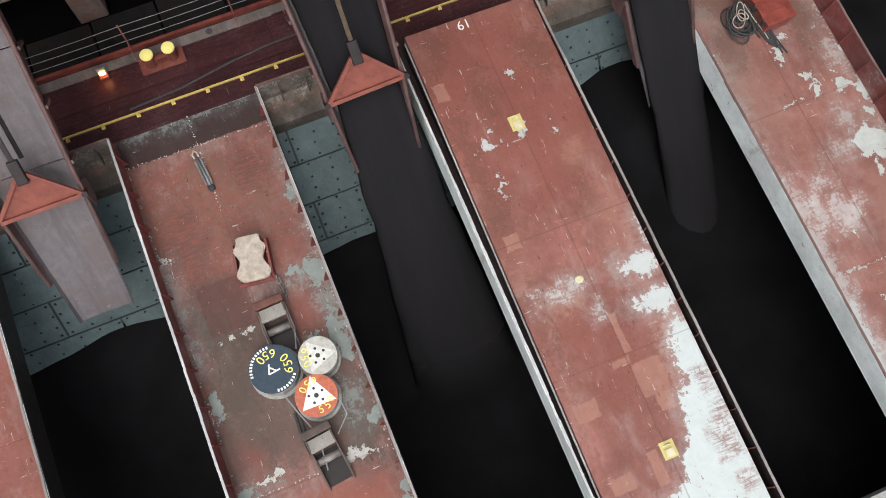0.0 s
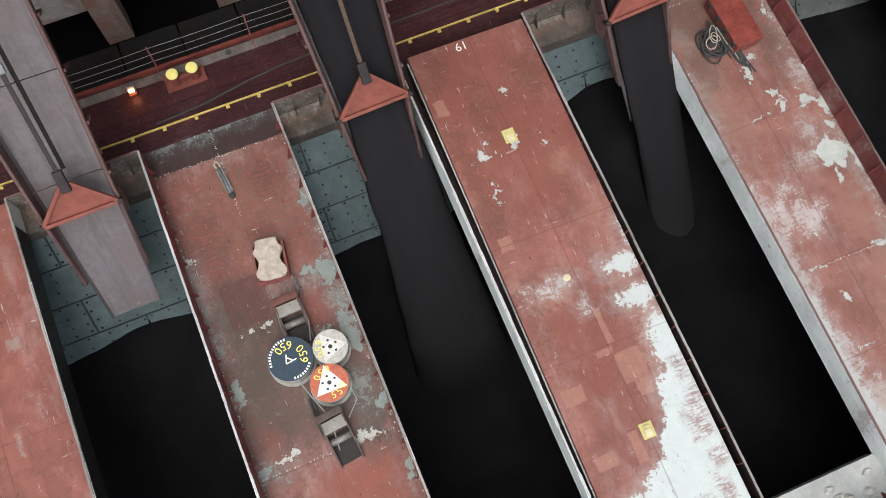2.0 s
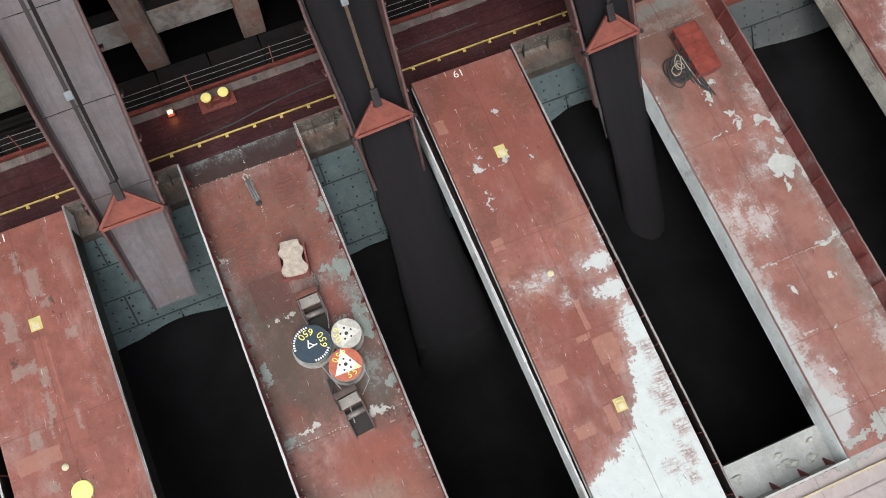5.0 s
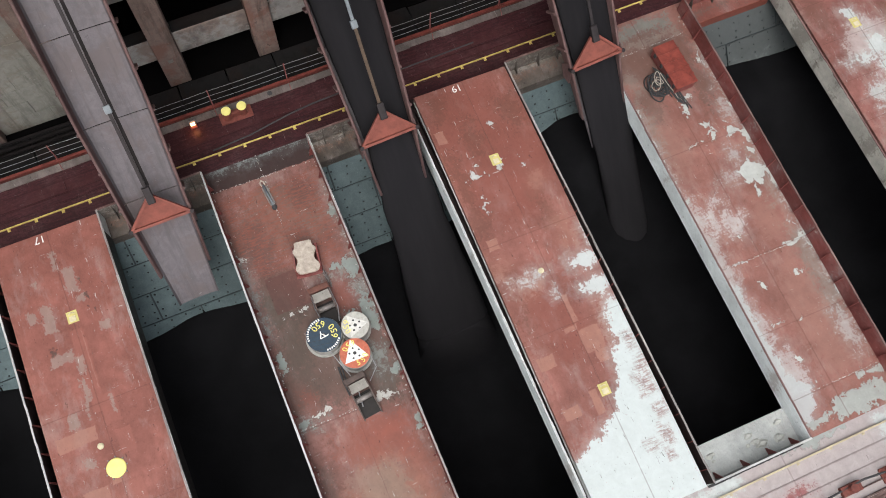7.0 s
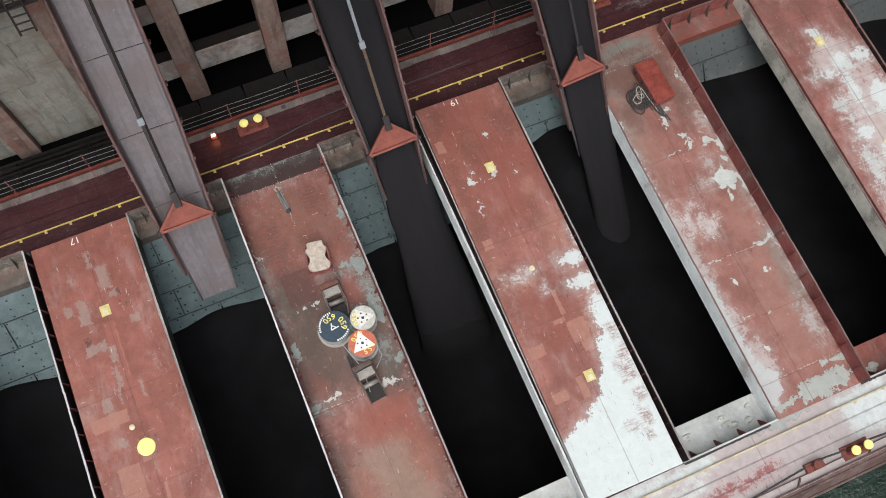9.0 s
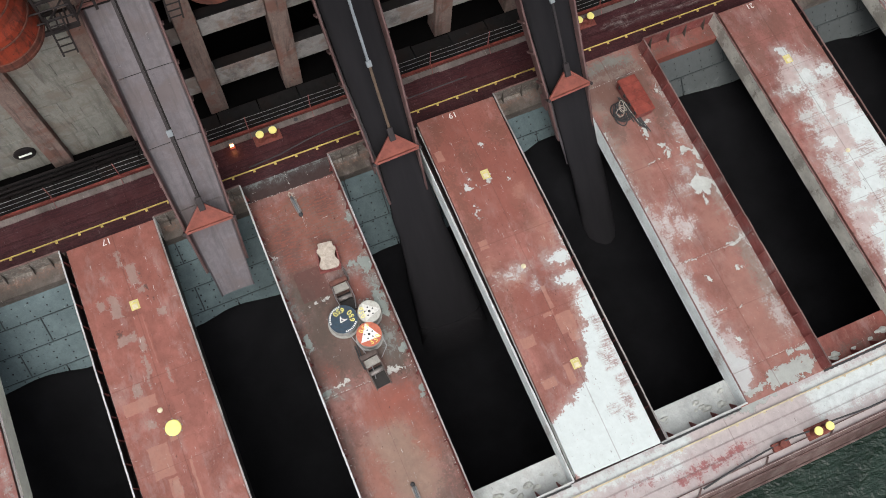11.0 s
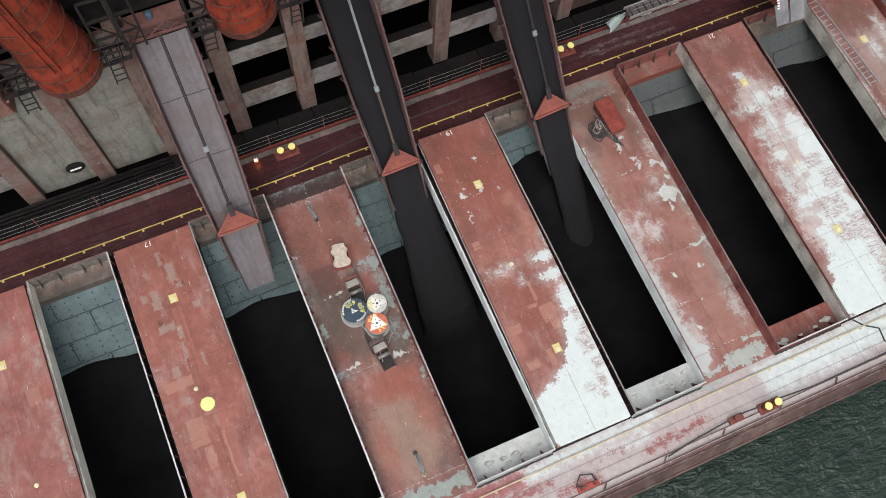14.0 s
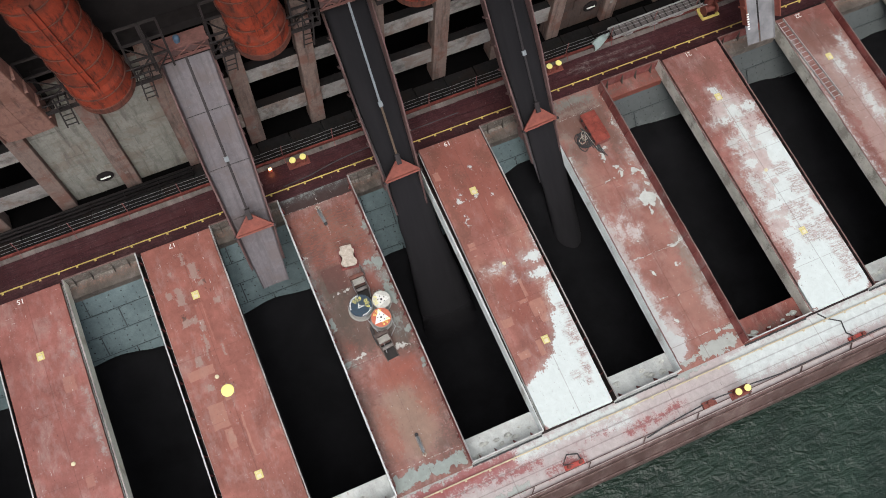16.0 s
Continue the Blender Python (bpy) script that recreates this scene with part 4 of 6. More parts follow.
COVERS = {
    -3: ("15", (0.228, 0.083, 0.069), [
        (TAN, [(0.9, 10.6, 0.3, 0.4), (-0.6, 4.4, 0.4, 0.5), (0.6, 6.0, 0.2, 0.3)], "square", 0.5),
        (GREY, [(1.5, 8.5, 0.1, 1.6), (1.5, 12.0, 0.1, 0.6)], "dust", 0.5)], 0.3, "clean"),
    -2: ("17", (0.218, 0.078, 0.060), [
        ((0.30, 0.115, 0.09), [(0.05, 10.7, 0.22, 1.4), (0.4, 5.4, 0.25, 1.6), (0.35, 9.3, 0.25, 0.5), (0.5, 8.2, 0.25, 0.4)], "square", 0.5),
        ((0.29, 0.225, 0.20), [(0.0, 14.5, 0.22, 0.45), (0.35, 13.7, 0.32, 0.6), (-0.75, 13.9, 0.18, 0.25), (-1.1, 12.9, 0.28, 0.32), (-0.65, 12.7, 0.32, 0.6), (0.45, 13.0, 0.28, 0.25), (-0.6, 11.3, 0.5, 0.32),
                               (-0.1, 10.9, 0.25, 0.45), (0.95, 11.9, 0.28, 0.28), (-0.2, 10.1, 0.22, 0.5), (-0.3, 9.4, 0.18, 0.4), (-0.8, 9.3, 0.3, 0.35), (-0.7, 7.9, 0.3, 0.3), (0.45, 9.4, 0.18, 0.4), (-0.5, 5.4, 0.25, 0.4)], "patchy", 0.65),
        ((0.075, 0.05, 0.04), [(0.75, 12.9, 0.05, 0.12), (-0.85, 11.6, 0.05, 0.1), (0.5, 13.6, 0.04, 0.06), (1.3, 7.0, 0.03, 0.05)], "crust", 0.8),
        (TAN, [(-0.85, 8.72, 0.62, 0.24), (-0.75, 6.5, 0.38, 0.62), (-0.55, 5.3, 0.2, 0.5), (-0.1, 7.2, 0.14, 0.16), (0.2, 11.0, 0.03, 1.0), (0.22, 5.2, 0.06, 1.0)], "square", 0.7)], 0.1, "patched"),
    0: ("19", (0.228, 0.090, 0.072), [
        ((0.215, 0.068, 0.050), [(0.0, 12.8, 1.9, 2.9), (-0.6, 6.4, 1.0, 1.6)], "sheet", 0.55),
        ((0.13, 0.062, 0.045), [(-1.4, 11.6, 0.3, 1.6), (1.2, 14.0, 0.5, 0.9), (-0.4, 13.4, 0.4, 0.8), (0.9, 10.2, 0.3, 0.8), (-1.2, 14.8, 0.5, 0.4), (-1.3, 7.0, 0.2, 0.7)], "dust", 0.5),
        (TAN, [(-1.45, 13.8, 0.18, 0.25), (-1.28, 5.33, 0.3, 0.22), (0.42, 5.52, 0.36, 0.42), (0.5, 5.0, 0.2, 0.3), (0.16, 6.7, 0.10, 0.5), (-0.1, 6.05, 0.22, 0.1), (-0.3, 3.62, 0.14, 0.4), (-1.17, 3.6, 0.3, 0.2), (-1.3, 9.6, 0.2, 0.2)], "square", 0.75),
        (TAN, [(1.2, 9.2, 0.4, 0.8), (1.0, 11.2, 0.35, 0.5), (-0.8, 7.9, 0.6, 0.5), (-1.4, 8.6, 0.3, 0.5), (1.3, 5.8, 0.5, 1.2)], "dust", 0.6),
        (WHITE, [(1.35, 8.05, 0.50, 0.30), (1.35, 7.15, 0.58, 0.32), (1.62, 6.25, 0.36, 0.40), (1.7, 8.8, 0.12, 0.2)], "flake", 0.9),
        ((0.47, 0.49, 0.485), [(-0.9, 8.05, 0.34, 0.22), (-0.1, 7.45, 0.12, 0.16), (-0.2, 8.1, 0.12, 0.14), (-0.4, 8.2, 0.3, 0.1)], "dust", 0.9),
        (WHITE, [(1.62, 5.3, 0.52, 1.2), (1.45, 4.3, 0.75, 0.9), (1.25, 3.2, 1.1, 1.0), (0.75, 2.0, 1.6, 1.15), (-0.55, 1.2, 1.6, 1.45), (0.6, 0.5, 2.2, 1.2)], "flake", 1.0),
        ((0.29, 0.17, 0.155), [(1.36, 3.68, 0.26, 0.42), (1.62, 4.25, 0.2, 0.22), (1.45, 2.63, 0.2, 0.24), (1.26, 1.88, 0.16, 0.26), (0.71, 1.74, 0.14, 0.14), (1.16, 1.29, 0.1, 0.1), (1.5, 5.0, 0.15, 0.3)], "brushed", 0.8),
        ((0.50, 0.53, 0.52), [(-0.85, 12.2, 0.10, 0.18), (-0.75, 12.6, 0.05, 0.1), (0.85, 12.1, 0.05, 0.12), (-1.0, 11.1, 0.06, 0.12), (0.4, 13.6, 0.05, 0.1), (0.1, 12.1, 0.12, 0.16), (-0.9, 12.0, 0.16, 0.05)], "crust", 0.9)], 0.25, "bleached"),
    2: ("21", (0.215, 0.088, 0.074), [
        ((0.15, 0.075, 0.058), [(-1.2, 13.4, 0.5, 1.2), (0.4, 14.2, 0.8, 0.7), (1.3, 13.0, 0.3, 1.2), (-0.6, 11.2, 0.4, 0.9)], "dust", 0.55),
        ((0.45, 0.38, 0.365), [(0.6, 7.0, 1.3, 4.6), (-0.6, 4.6, 0.9, 2.5), (0.2, 11.6, 1.1, 0.9)], "dust", 0.85),
        (WHITE, [(-0.05, 12.85, 0.22, 0.3), (0.32, 11.3, 0.35, 0.4), (-0.3, 11.0, 0.4, 0.12), (1.2, 11.3, 0.5, 0.25), (0.15, 10.1, 0.22, 0.75), (1.1, 9.4, 0.5, 0.7), (1.45, 8.4, 0.35, 0.7), (-0.4, 8.3, 0.35, 0.25), (0.2, 7.3, 0.45, 0.3)], "flake", 0.85),
        (WHITE, [(1.2, 8.0, 0.55, 1.2), (1.1, 7.0, 0.7, 0.8), (0.7, 6.0, 1.0, 0.8), (-0.4, 5.7, 0.6, 0.3), (0.7, 4.6, 1.1, 0.9), (-0.6, 4.0, 0.4, 0.3), (0.4, 3.3, 1.4, 0.9)], "flake", 0.95),
        ((0.47, 0.50, 0.49), [(0.1, 11.0, 1.5, 0.12), (0.15, 11.2, 0.14, 1.5), (-0.6, 9.6, 0.5, 0.4), (-0.9, 7.0, 0.4, 1.2), (-0.2, 9.0, 0.9, 0.1), (-0.5, 6.6, 0.8, 0.1), (-0.6, 5.0, 0.7, 0.1)], "dust", 0.9),
        (WHITE, [(0.3, 2.2, 1.7, 0.9), (0.0, 0.9, 2.0, 1.3)], "flake", 1.0),
        ((0.30, 0.19, 0.175), [(1.25, 3.6, 0.4, 0.7), (0.5, 5.0, 0.6, 0.5), (1.3, 2.0, 0.4, 0.7), (1.2, 6.3, 0.35, 0.5), (0.3, 3.7, 0.4, 0.5), (0.9, 7.4, 0.4, 0.3), (1.1, 1.0, 0.35, 0.4)], "brushed", 0.75)], 0.5, "bleached"),
    3: ("22", (0.20, 0.080, 0.067), [
        ((0.15, 0.09, 0.075), [(0.2, 13.6, 1.2, 1.4), (-0.6, 10.0, 0.6, 2.0)], "dust", 0.6),
        ((0.34, 0.25, 0.23), [(0.3, 8.0, 1.2, 5.0)], "dust", 0.7),
        (WHITE, [(0.2, 11.6, 0.3, 0.7), (0.6, 9.0, 0.35, 1.4), (-1.55, 8.0, 0.12, 6.0), (0.9, 5.0, 0.7, 2.2), (1.2, 12.6, 0.2, 0.9)], "dust", 0.8)], 0.5, "scuffed"),
}
WORDS = {"clean": "brick-red steel hatch cover with a few pale scuffs", "patched": "brick-red steel hatch cover with patched paint and a yellow manhole",
         "bleached": "brick-red steel hatch cover worn to white at the river end", "scuffed": "brick-red steel hatch cover lying low with a ladder on it"}


def hatch_cover(k, number, material, words, top):
    root = thing("hatch_cover", (k * PITCH, 0, 0), words, "hatch cover", "hatch covers")
    skew = 0.75 if k == 0 else 0.0
    root.matrix_basis = pose(k * PITCH + {-3: -0.04, -2: 0.09, 0: 0.12, 2: 0.04}.get(k, 0.0), 0, 0, 0, 0, 0) @ pose(0, 7.8, 0, 0, 0, -skew) @ pose(0, -7.8, 0)
    w, y0, y1 = 1.72 if k == 2 else 1.74, 0.0, 15.6
    bm = bmesh.new()
    box(bm, -w, w, y0, y1, top - 0.34, top, 0.035)
    part("panel", bm, material, root)
    bm = bmesh.new()
    for s in (-1, 1):
        tube(bm, [(s * (w + 0.01), y0 + 0.1, top - 0.2), (s * (w + 0.01), y1 - 0.1, top - 0.2)], 0.03, 6)
    part("edge_bar", bm, M_rim, root, "bare steel edge bar")
    bm = bmesh.new()
    box(bm, 0.045, 0.075, y0 + 0.3, y1 - 0.3, top - 0.01, top + 0.006)
    part("weld_seam", bm, material, root)
    pads = [(0.0, 12.4), (0.08, 3.9)] if k != -2 else [(0.07, 12.5), (0.07, 3.3)]
    for px, py in pads:
        bm = bmesh.new()
        box(bm, px - 0.17, px + 0.17, py - 0.2, py + 0.2, top, top + 0.012, 0.004)
        pad = part("lifting_pad", bm, M_pad, root, "yellow painted lifting pad")
        bm = bmesh.new()
        box(bm, px - 0.10, px + 0.10, py - 0.16, py + 0.02, top + 0.012, top + 0.05, 0.012)
        tube(bm, [(px - 0.09, py + 0.1, top + 0.02), (px, py + 0.12, top + 0.1), (px + 0.09, py + 0.1, top + 0.02)], 0.018, 6)
        part("lug", bm, M_cap, pad, "pale chipped lug")
    if k == -2:
        bm = bmesh.new()
        lathe(bm, [(0.30, top), (0.30, top + 0.03), (0.27, top + 0.05), (0.0001, top + 0.055)], 28, 0.0, 7.48)
        lid = part("manhole_lid", bm, M_pale_yellow, root, "round yellow manhole lid")
        for i in range(9):
            bm = bmesh.new()
            q = i * 0.7
            tube(bm, [(0.335 * math.cos(q), 7.48 + 0.335 * math.sin(q), top), (0.335 * math.cos(q), 7.48 + 0.335 * math.sin(q), top + 0.05)], 0.025, 6)
            part("bolt", bm, M_iron, lid)
    caps = {-2: (-0.25, 8.28), 0: (-0.18, 8.2), -3: (0.1, 7.0), 2: (0.1, 7.6)}
    if k in caps:
        px, py = caps[k]
        bm = bmesh.new()
        lathe(bm, [(0.10, top), (0.10, top + 0.02), (0.06, top + 0.05), (0.0001, top + 0.052)], 16, px, py)
        part("vent_cap", bm, M_cap, root, "small cream cap")
    if number:
        lettering("number", number, 0.36, M_white, root, (-0.2, 15.4, top + 0.004), 180)
    return root


for k, (number, base, layers, scuffs, kindword) in COVERS.items():
    mat = cover_paint(k, base, layers, scuffs)
    if k == 3:
        hatch_cover(k, number, mat, WORDS[kindword], 0.42)
    else:
        hatch_cover(k, number, mat, WORDS[kindword], 0.70 if k == 2 else 0.66)
        # lower cover painted near-black, so the gap above it looks shaded
        low = thing("hatch_cover", (k * PITCH, 0, 0), "steel hatch cover under another one, near-black for the shade there", "hatch cover", "hatch covers")
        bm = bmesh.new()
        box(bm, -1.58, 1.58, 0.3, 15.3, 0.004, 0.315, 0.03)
        part("panel", bm, M_gap_shade, low)

rnd_seal = random.Random(31)

# ---- deck rails with clips, along both sides ----


def deck_rail(y, mat, label, gap=0.915, half=0.016):
    root = thing("crane_rail", (0, y, 0), label, "deck rail", "crane rails")
    bm = bmesh.new()
    box(bm, X0, X1, -half, half, 0.03, 0.10, 0.006)
    part("rail_head", bm, mat, root)
    bm = bmesh.new()
    box(bm, X0, X1, -0.015, 0.015, 0.0, 0.04)
    part("rail_web", bm, M_coam, root)
    bm = bmesh.new()
    box(bm, -0.05, 0.05, -0.075, 0.05, 0.0, 0.03, 0.006)
    box(bm, -0.03, 0.03, -0.055, 0.04, 0.03, 0.07, 0.008)
    me = mesh_from("clip", bm, mat)
    for i in range(int(58.6 / gap)):
        o = part("clip", me, None, root)
        o.location = (-30.4 + i * gap, random.uniform(-0.01, 0.01) - 0.03, 0)
    return root


deck_rail(16.45, M_yellow, "yellow painted crane rail with clips on the side deck")
deck_rail(-0.52, M_rail_pale, "faded yellow crane rail with clips on the side deck", 1.22, 0.03)

# black sealing strips along the feet of the end coamings
for k in list(STRIPS)[1:-1]:
    a, b = k * PITCH + HALF + WIDER.get(k, 0.0), (k + 1) * PITCH - HALF
    bm = bmesh.new()
    n = 34
    for i in range(n):
        x0 = a + (b - a) * i / n
        box(bm, x0 + 0.006, x0 + (b - a) / n - 0.006, -0.135 + rnd_seal.uniform(-0.012, 0.012), -0.055, 0.0, 0.05 + rnd_seal.uniform(-0.015, 0.015))
    solid("sealing_strip", bm, M_rope, "cracked black sealing strip along the coaming's foot", "seal", "sealing strips", "structure")

# ---- dock-side gunwale, gutter, railing ----
bm = bmesh.new()
for i in range(48):
    x0 = -30 + i * 1.22
    box(bm, x0, x0 + 1.215, 17.86 + random.uniform(-0.02, 0.02), 18.12, 0.0, 0.025 + random.uniform(0, 0.012))
solid("gutter_plate", bm, worn_paint("gutter_dust_grey", (0.12, 0.10, 0.092), [], mottle=0.6, rough=0.8, scuffs=0.6, scuff_colour=(0.3, 0.28, 0.26)), "grey dusted gutter plate along the deck edge", "gutter", kind="structure")
bm = bmesh.new()
box(bm, X0, X1, 18.16, 18.22, 0.0, 0.16)
box(bm, X0, X1, 18.145, 18.235, 0.16, 0.2, 0.01)
solid("gunwale_bar", bm, plain("gunwale_paint_red", (0.135, 0.034, 0.027), 0.5, 0.6, 3), "rust-red gunwale bar along the deck edge", "gunwale", kind="structure")

rail = thing("ship_railing", (0, 18.2, 0.2), "wire railing with thin maroon stanchions on the deck edge", "railing")
for z in (0.32, 0.66, 1.0):
    bm = bmesh.new()
    pts = []
    for i in range(0, 65):
        x = -30 + i * 0.915
        pts.append((x, 0, z - 0.03 * math.sin(math.pi * ((i % 3) / 3))))
    tube(bm, pts, 0.0075, 5)
    part("wire", bm, M_wire, rail, "thin galvanised wire")
bm = bmesh.new()
tube(bm, [(0, 0, -0.02), (0, 0, 1.02)], 0.020, 8)
tube(bm, [(0, 0, 1.02), (0, 0, 1.05)], 0.028, 8)
tube(bm, [(0, 0, 0.4), (0, -0.35, -0.18)], 0.014, 6)
ME_ST = mesh_from("stanchion", bm, M_coam)
for i in range(22):
    part("stanchion", ME_ST, None, rail).location = (-30 + i * 2.745, 0, 0)


# ---- bitts ----
def bitts(x, y, cap, dist=0.56):
    root = thing("mooring_bitts", (x, y, 0), "rusty red mooring bitts with yellow tops on the deck", "bitts", "mooring bitts")
    bm = bmesh.new()
    box(bm, -dist / 2 - 0.3, dist / 2 + 0.3, -0.24, 0.24, 0.0, 0.07, 0.02)
    box(bm, -dist / 2, dist / 2, -0.07, 0.07, 0.07, 0.3, 0.02)
    part("base", bm, M_bitt, root)
    for s in (-1, 1):
        bm = bmesh.new()
        lathe(bm, [(0.15, 0.06), (0.14, 0.12), (0.13, 0.42), (0.165, 0.47), (0.165, 0.53)], 24, s * dist / 2, 0)
        post = part("post", bm, M_bitt, root)
        bm = bmesh.new()
        lathe(bm, [(0.168, 0.52), (0.17, 0.55), (0.15, 0.585), (0.0001, 0.592)], 24, s * dist / 2, 0)
        part("cap", bm, cap, post, "yellow painted cap")
    return root


b0 = bitts(-7.42, 17.62, M_pale_yellow)
copy_thing(b0, pose(-11.1, 17.72, 0))
copy_thing(b0, pose(7.4, 17.68, 0))
copy_thing(b0, pose(21.6, 17.72, 0))
bitts(7.78, -1.98, M_pale_yellow, 0.5)

# weld beads and rivet rows across the strips, hose and scupper on the dock-side deck
M_bead = plain("weld_bead_pale", (0.42, 0.42, 0.40), 0.7, 0.4, 6)
rnd = random.Random(11)


def bead(points, gap, size, chance):
    bm = bmesh.new()
    for (xa, ya), (xb, yb) in points:
        n = int(math.hypot(xb - xa, yb - ya) / gap)
        for i in range(n):
            if rnd.random() > chance:
                continue
            q = i / n
            x, y = xa + (xb - xa) * q + rnd.uniform(-0.025, 0.025), ya + (yb - ya) * q + rnd.uniform(-0.02, 0.02)
            r = size * rnd.uniform(0.5, 1.3)
            vs = [bm.verts.new((x + r * math.cos(a), y + r * math.sin(a), 0.001)) for a in (k * 1.257 for k in range(5))]
            t = bm.verts.new((x, y, 0.012))
            for k in range(5):
                bm.faces.new((vs[k], vs[(k + 1) % 5], t))
    return bm


solid("rivet_rows", bead([((-9.15, 15.12), (-5.5, 15.02)), ((-7.32, 15.9), (-7.32, 13.2)), ((-9.1, 6.45), (-5.5, 6.4)), ((-9.1, 1.05), (-5.5, 1.02)),
                          ((5.6, 1.25), (9.1, 1.22)), ((5.6, 14.6), (9.1, 14.7)), ((5.5, 6.0), (9.1, 5.95))], 0.045, 0.018, 0.62), M_bead,
      "pale chipped rivet rows across the deck strips", "rivets", kind="stuff")
solid("edge_chips", bead([((-9.12, 0.4), (-9.12, 15.4)), ((-5.52, 0.4), (-5.52, 15.4)), ((5.5, 0.4), (5.5, 15.4)), ((9.12, 0.4), (9.12, 15.4))], 0.06, 0.022, 0.3), M_bead,
      "pale paint chips along the coaming feet", "paint chips", kind="stuff")
bm = bmesh.new()
tube(bm, [(-8.6, 16.62, 0.03), (-7.2, 16.72, 0.03), (-5.8, 16.95, 0.03), (-4.9, 17.05, 0.03), (-3.0, 17.12, 0.03), (1.5, 17.2, 0.03)], 0.03, 6)
solid("deck_hose", bm, M_rope, "thin dark hose lying along the side deck", "hose")
bm = bmesh.new()
lathe(bm, [(0.09, 0.026), (0.09, 0.044), (0.06, 0.046), (0.0001, 0.040)], 14, -6.05, 17.99)
solid("scupper", bm, M_rope, "dark round scupper hole in the gutter", "scupper")

# crust and lumps on the river-side ledges
M_crust = plain("dust_crust_pale", (0.42, 0.43, 0.40), 0.9, 0.35, 5)
bm = bmesh.new()
for k in (-2, -1, 0, 1, 2):
    a, b_ = k * PITCH + HALF, (k + 1) * PITCH - HALF
    for i in range(9):
        x, y, r = rnd.uniform(a + 0.2, b_ - 0.3), rnd.uniform(0.12, 0.85), rnd.uniform(0.06, 0.26)
        ring = []
        for q in range(9):
            rr = r * rnd.uniform(0.65, 1.2)
            ring.append((x + rr * math.cos(q * 0.698), y + 0.6 * rr * math.sin(q * 0.698)))
        lo = [bm.verts.new((px, py, 0.002)) for px, py in ring]
        hi = [bm.verts.new((x + (px - x) * 0.55, y + (py - y) * 0.55, r * 0.35 * rnd.uniform(0.6, 1.2))) for px, py in ring]
        for q in range(9):
            bm.faces.new((lo[q], lo[(q + 1) % 9], hi[(q + 1) % 9], hi[q]))
        bm.faces.new(hi)
solid("dust_crust", bm, M_crust, "pale crusted dust heaped on the hatch ledges", "dust", kind="stuff")

doubler_rnd = random.Random(21)
for y0, y1 in ((16.72, 17.0), (17.04, 17.46)):
    x = -31.0
    while x < 34:
        w = doubler_rnd.uniform(4.5, 9.0)
        bm = bmesh.new()
        box(bm, x, x + w - 0.03, y0 + doubler_rnd.uniform(-0.02, 0.02), y1, 0.004, 0.012 + doubler_rnd.uniform(0.0, 0.014))
        solid("deck_doubler", bm, M_dock_deck, "maroon doubling plate on the side deck", "deck plate", "deck doublers", "structure")
        x += w

# ---- loading chutes of the dock ----
HINGE_Y, HINGE_Z = 20.4, 7.8
SKY_BLOCK_Y = 16.2


def half_width(s):
    for (s0, w0), (s1, w1) in zip(((0, 1.08), (5.0, 1.02), (8.4, 0.86)), ((5.0, 1.02), (8.4, 0.86), (12.5, 0.64))):
        if s <= s1:
            return w0 + (w1 - w0) * (s - s0) / (s1 - s0)
    return 0.64


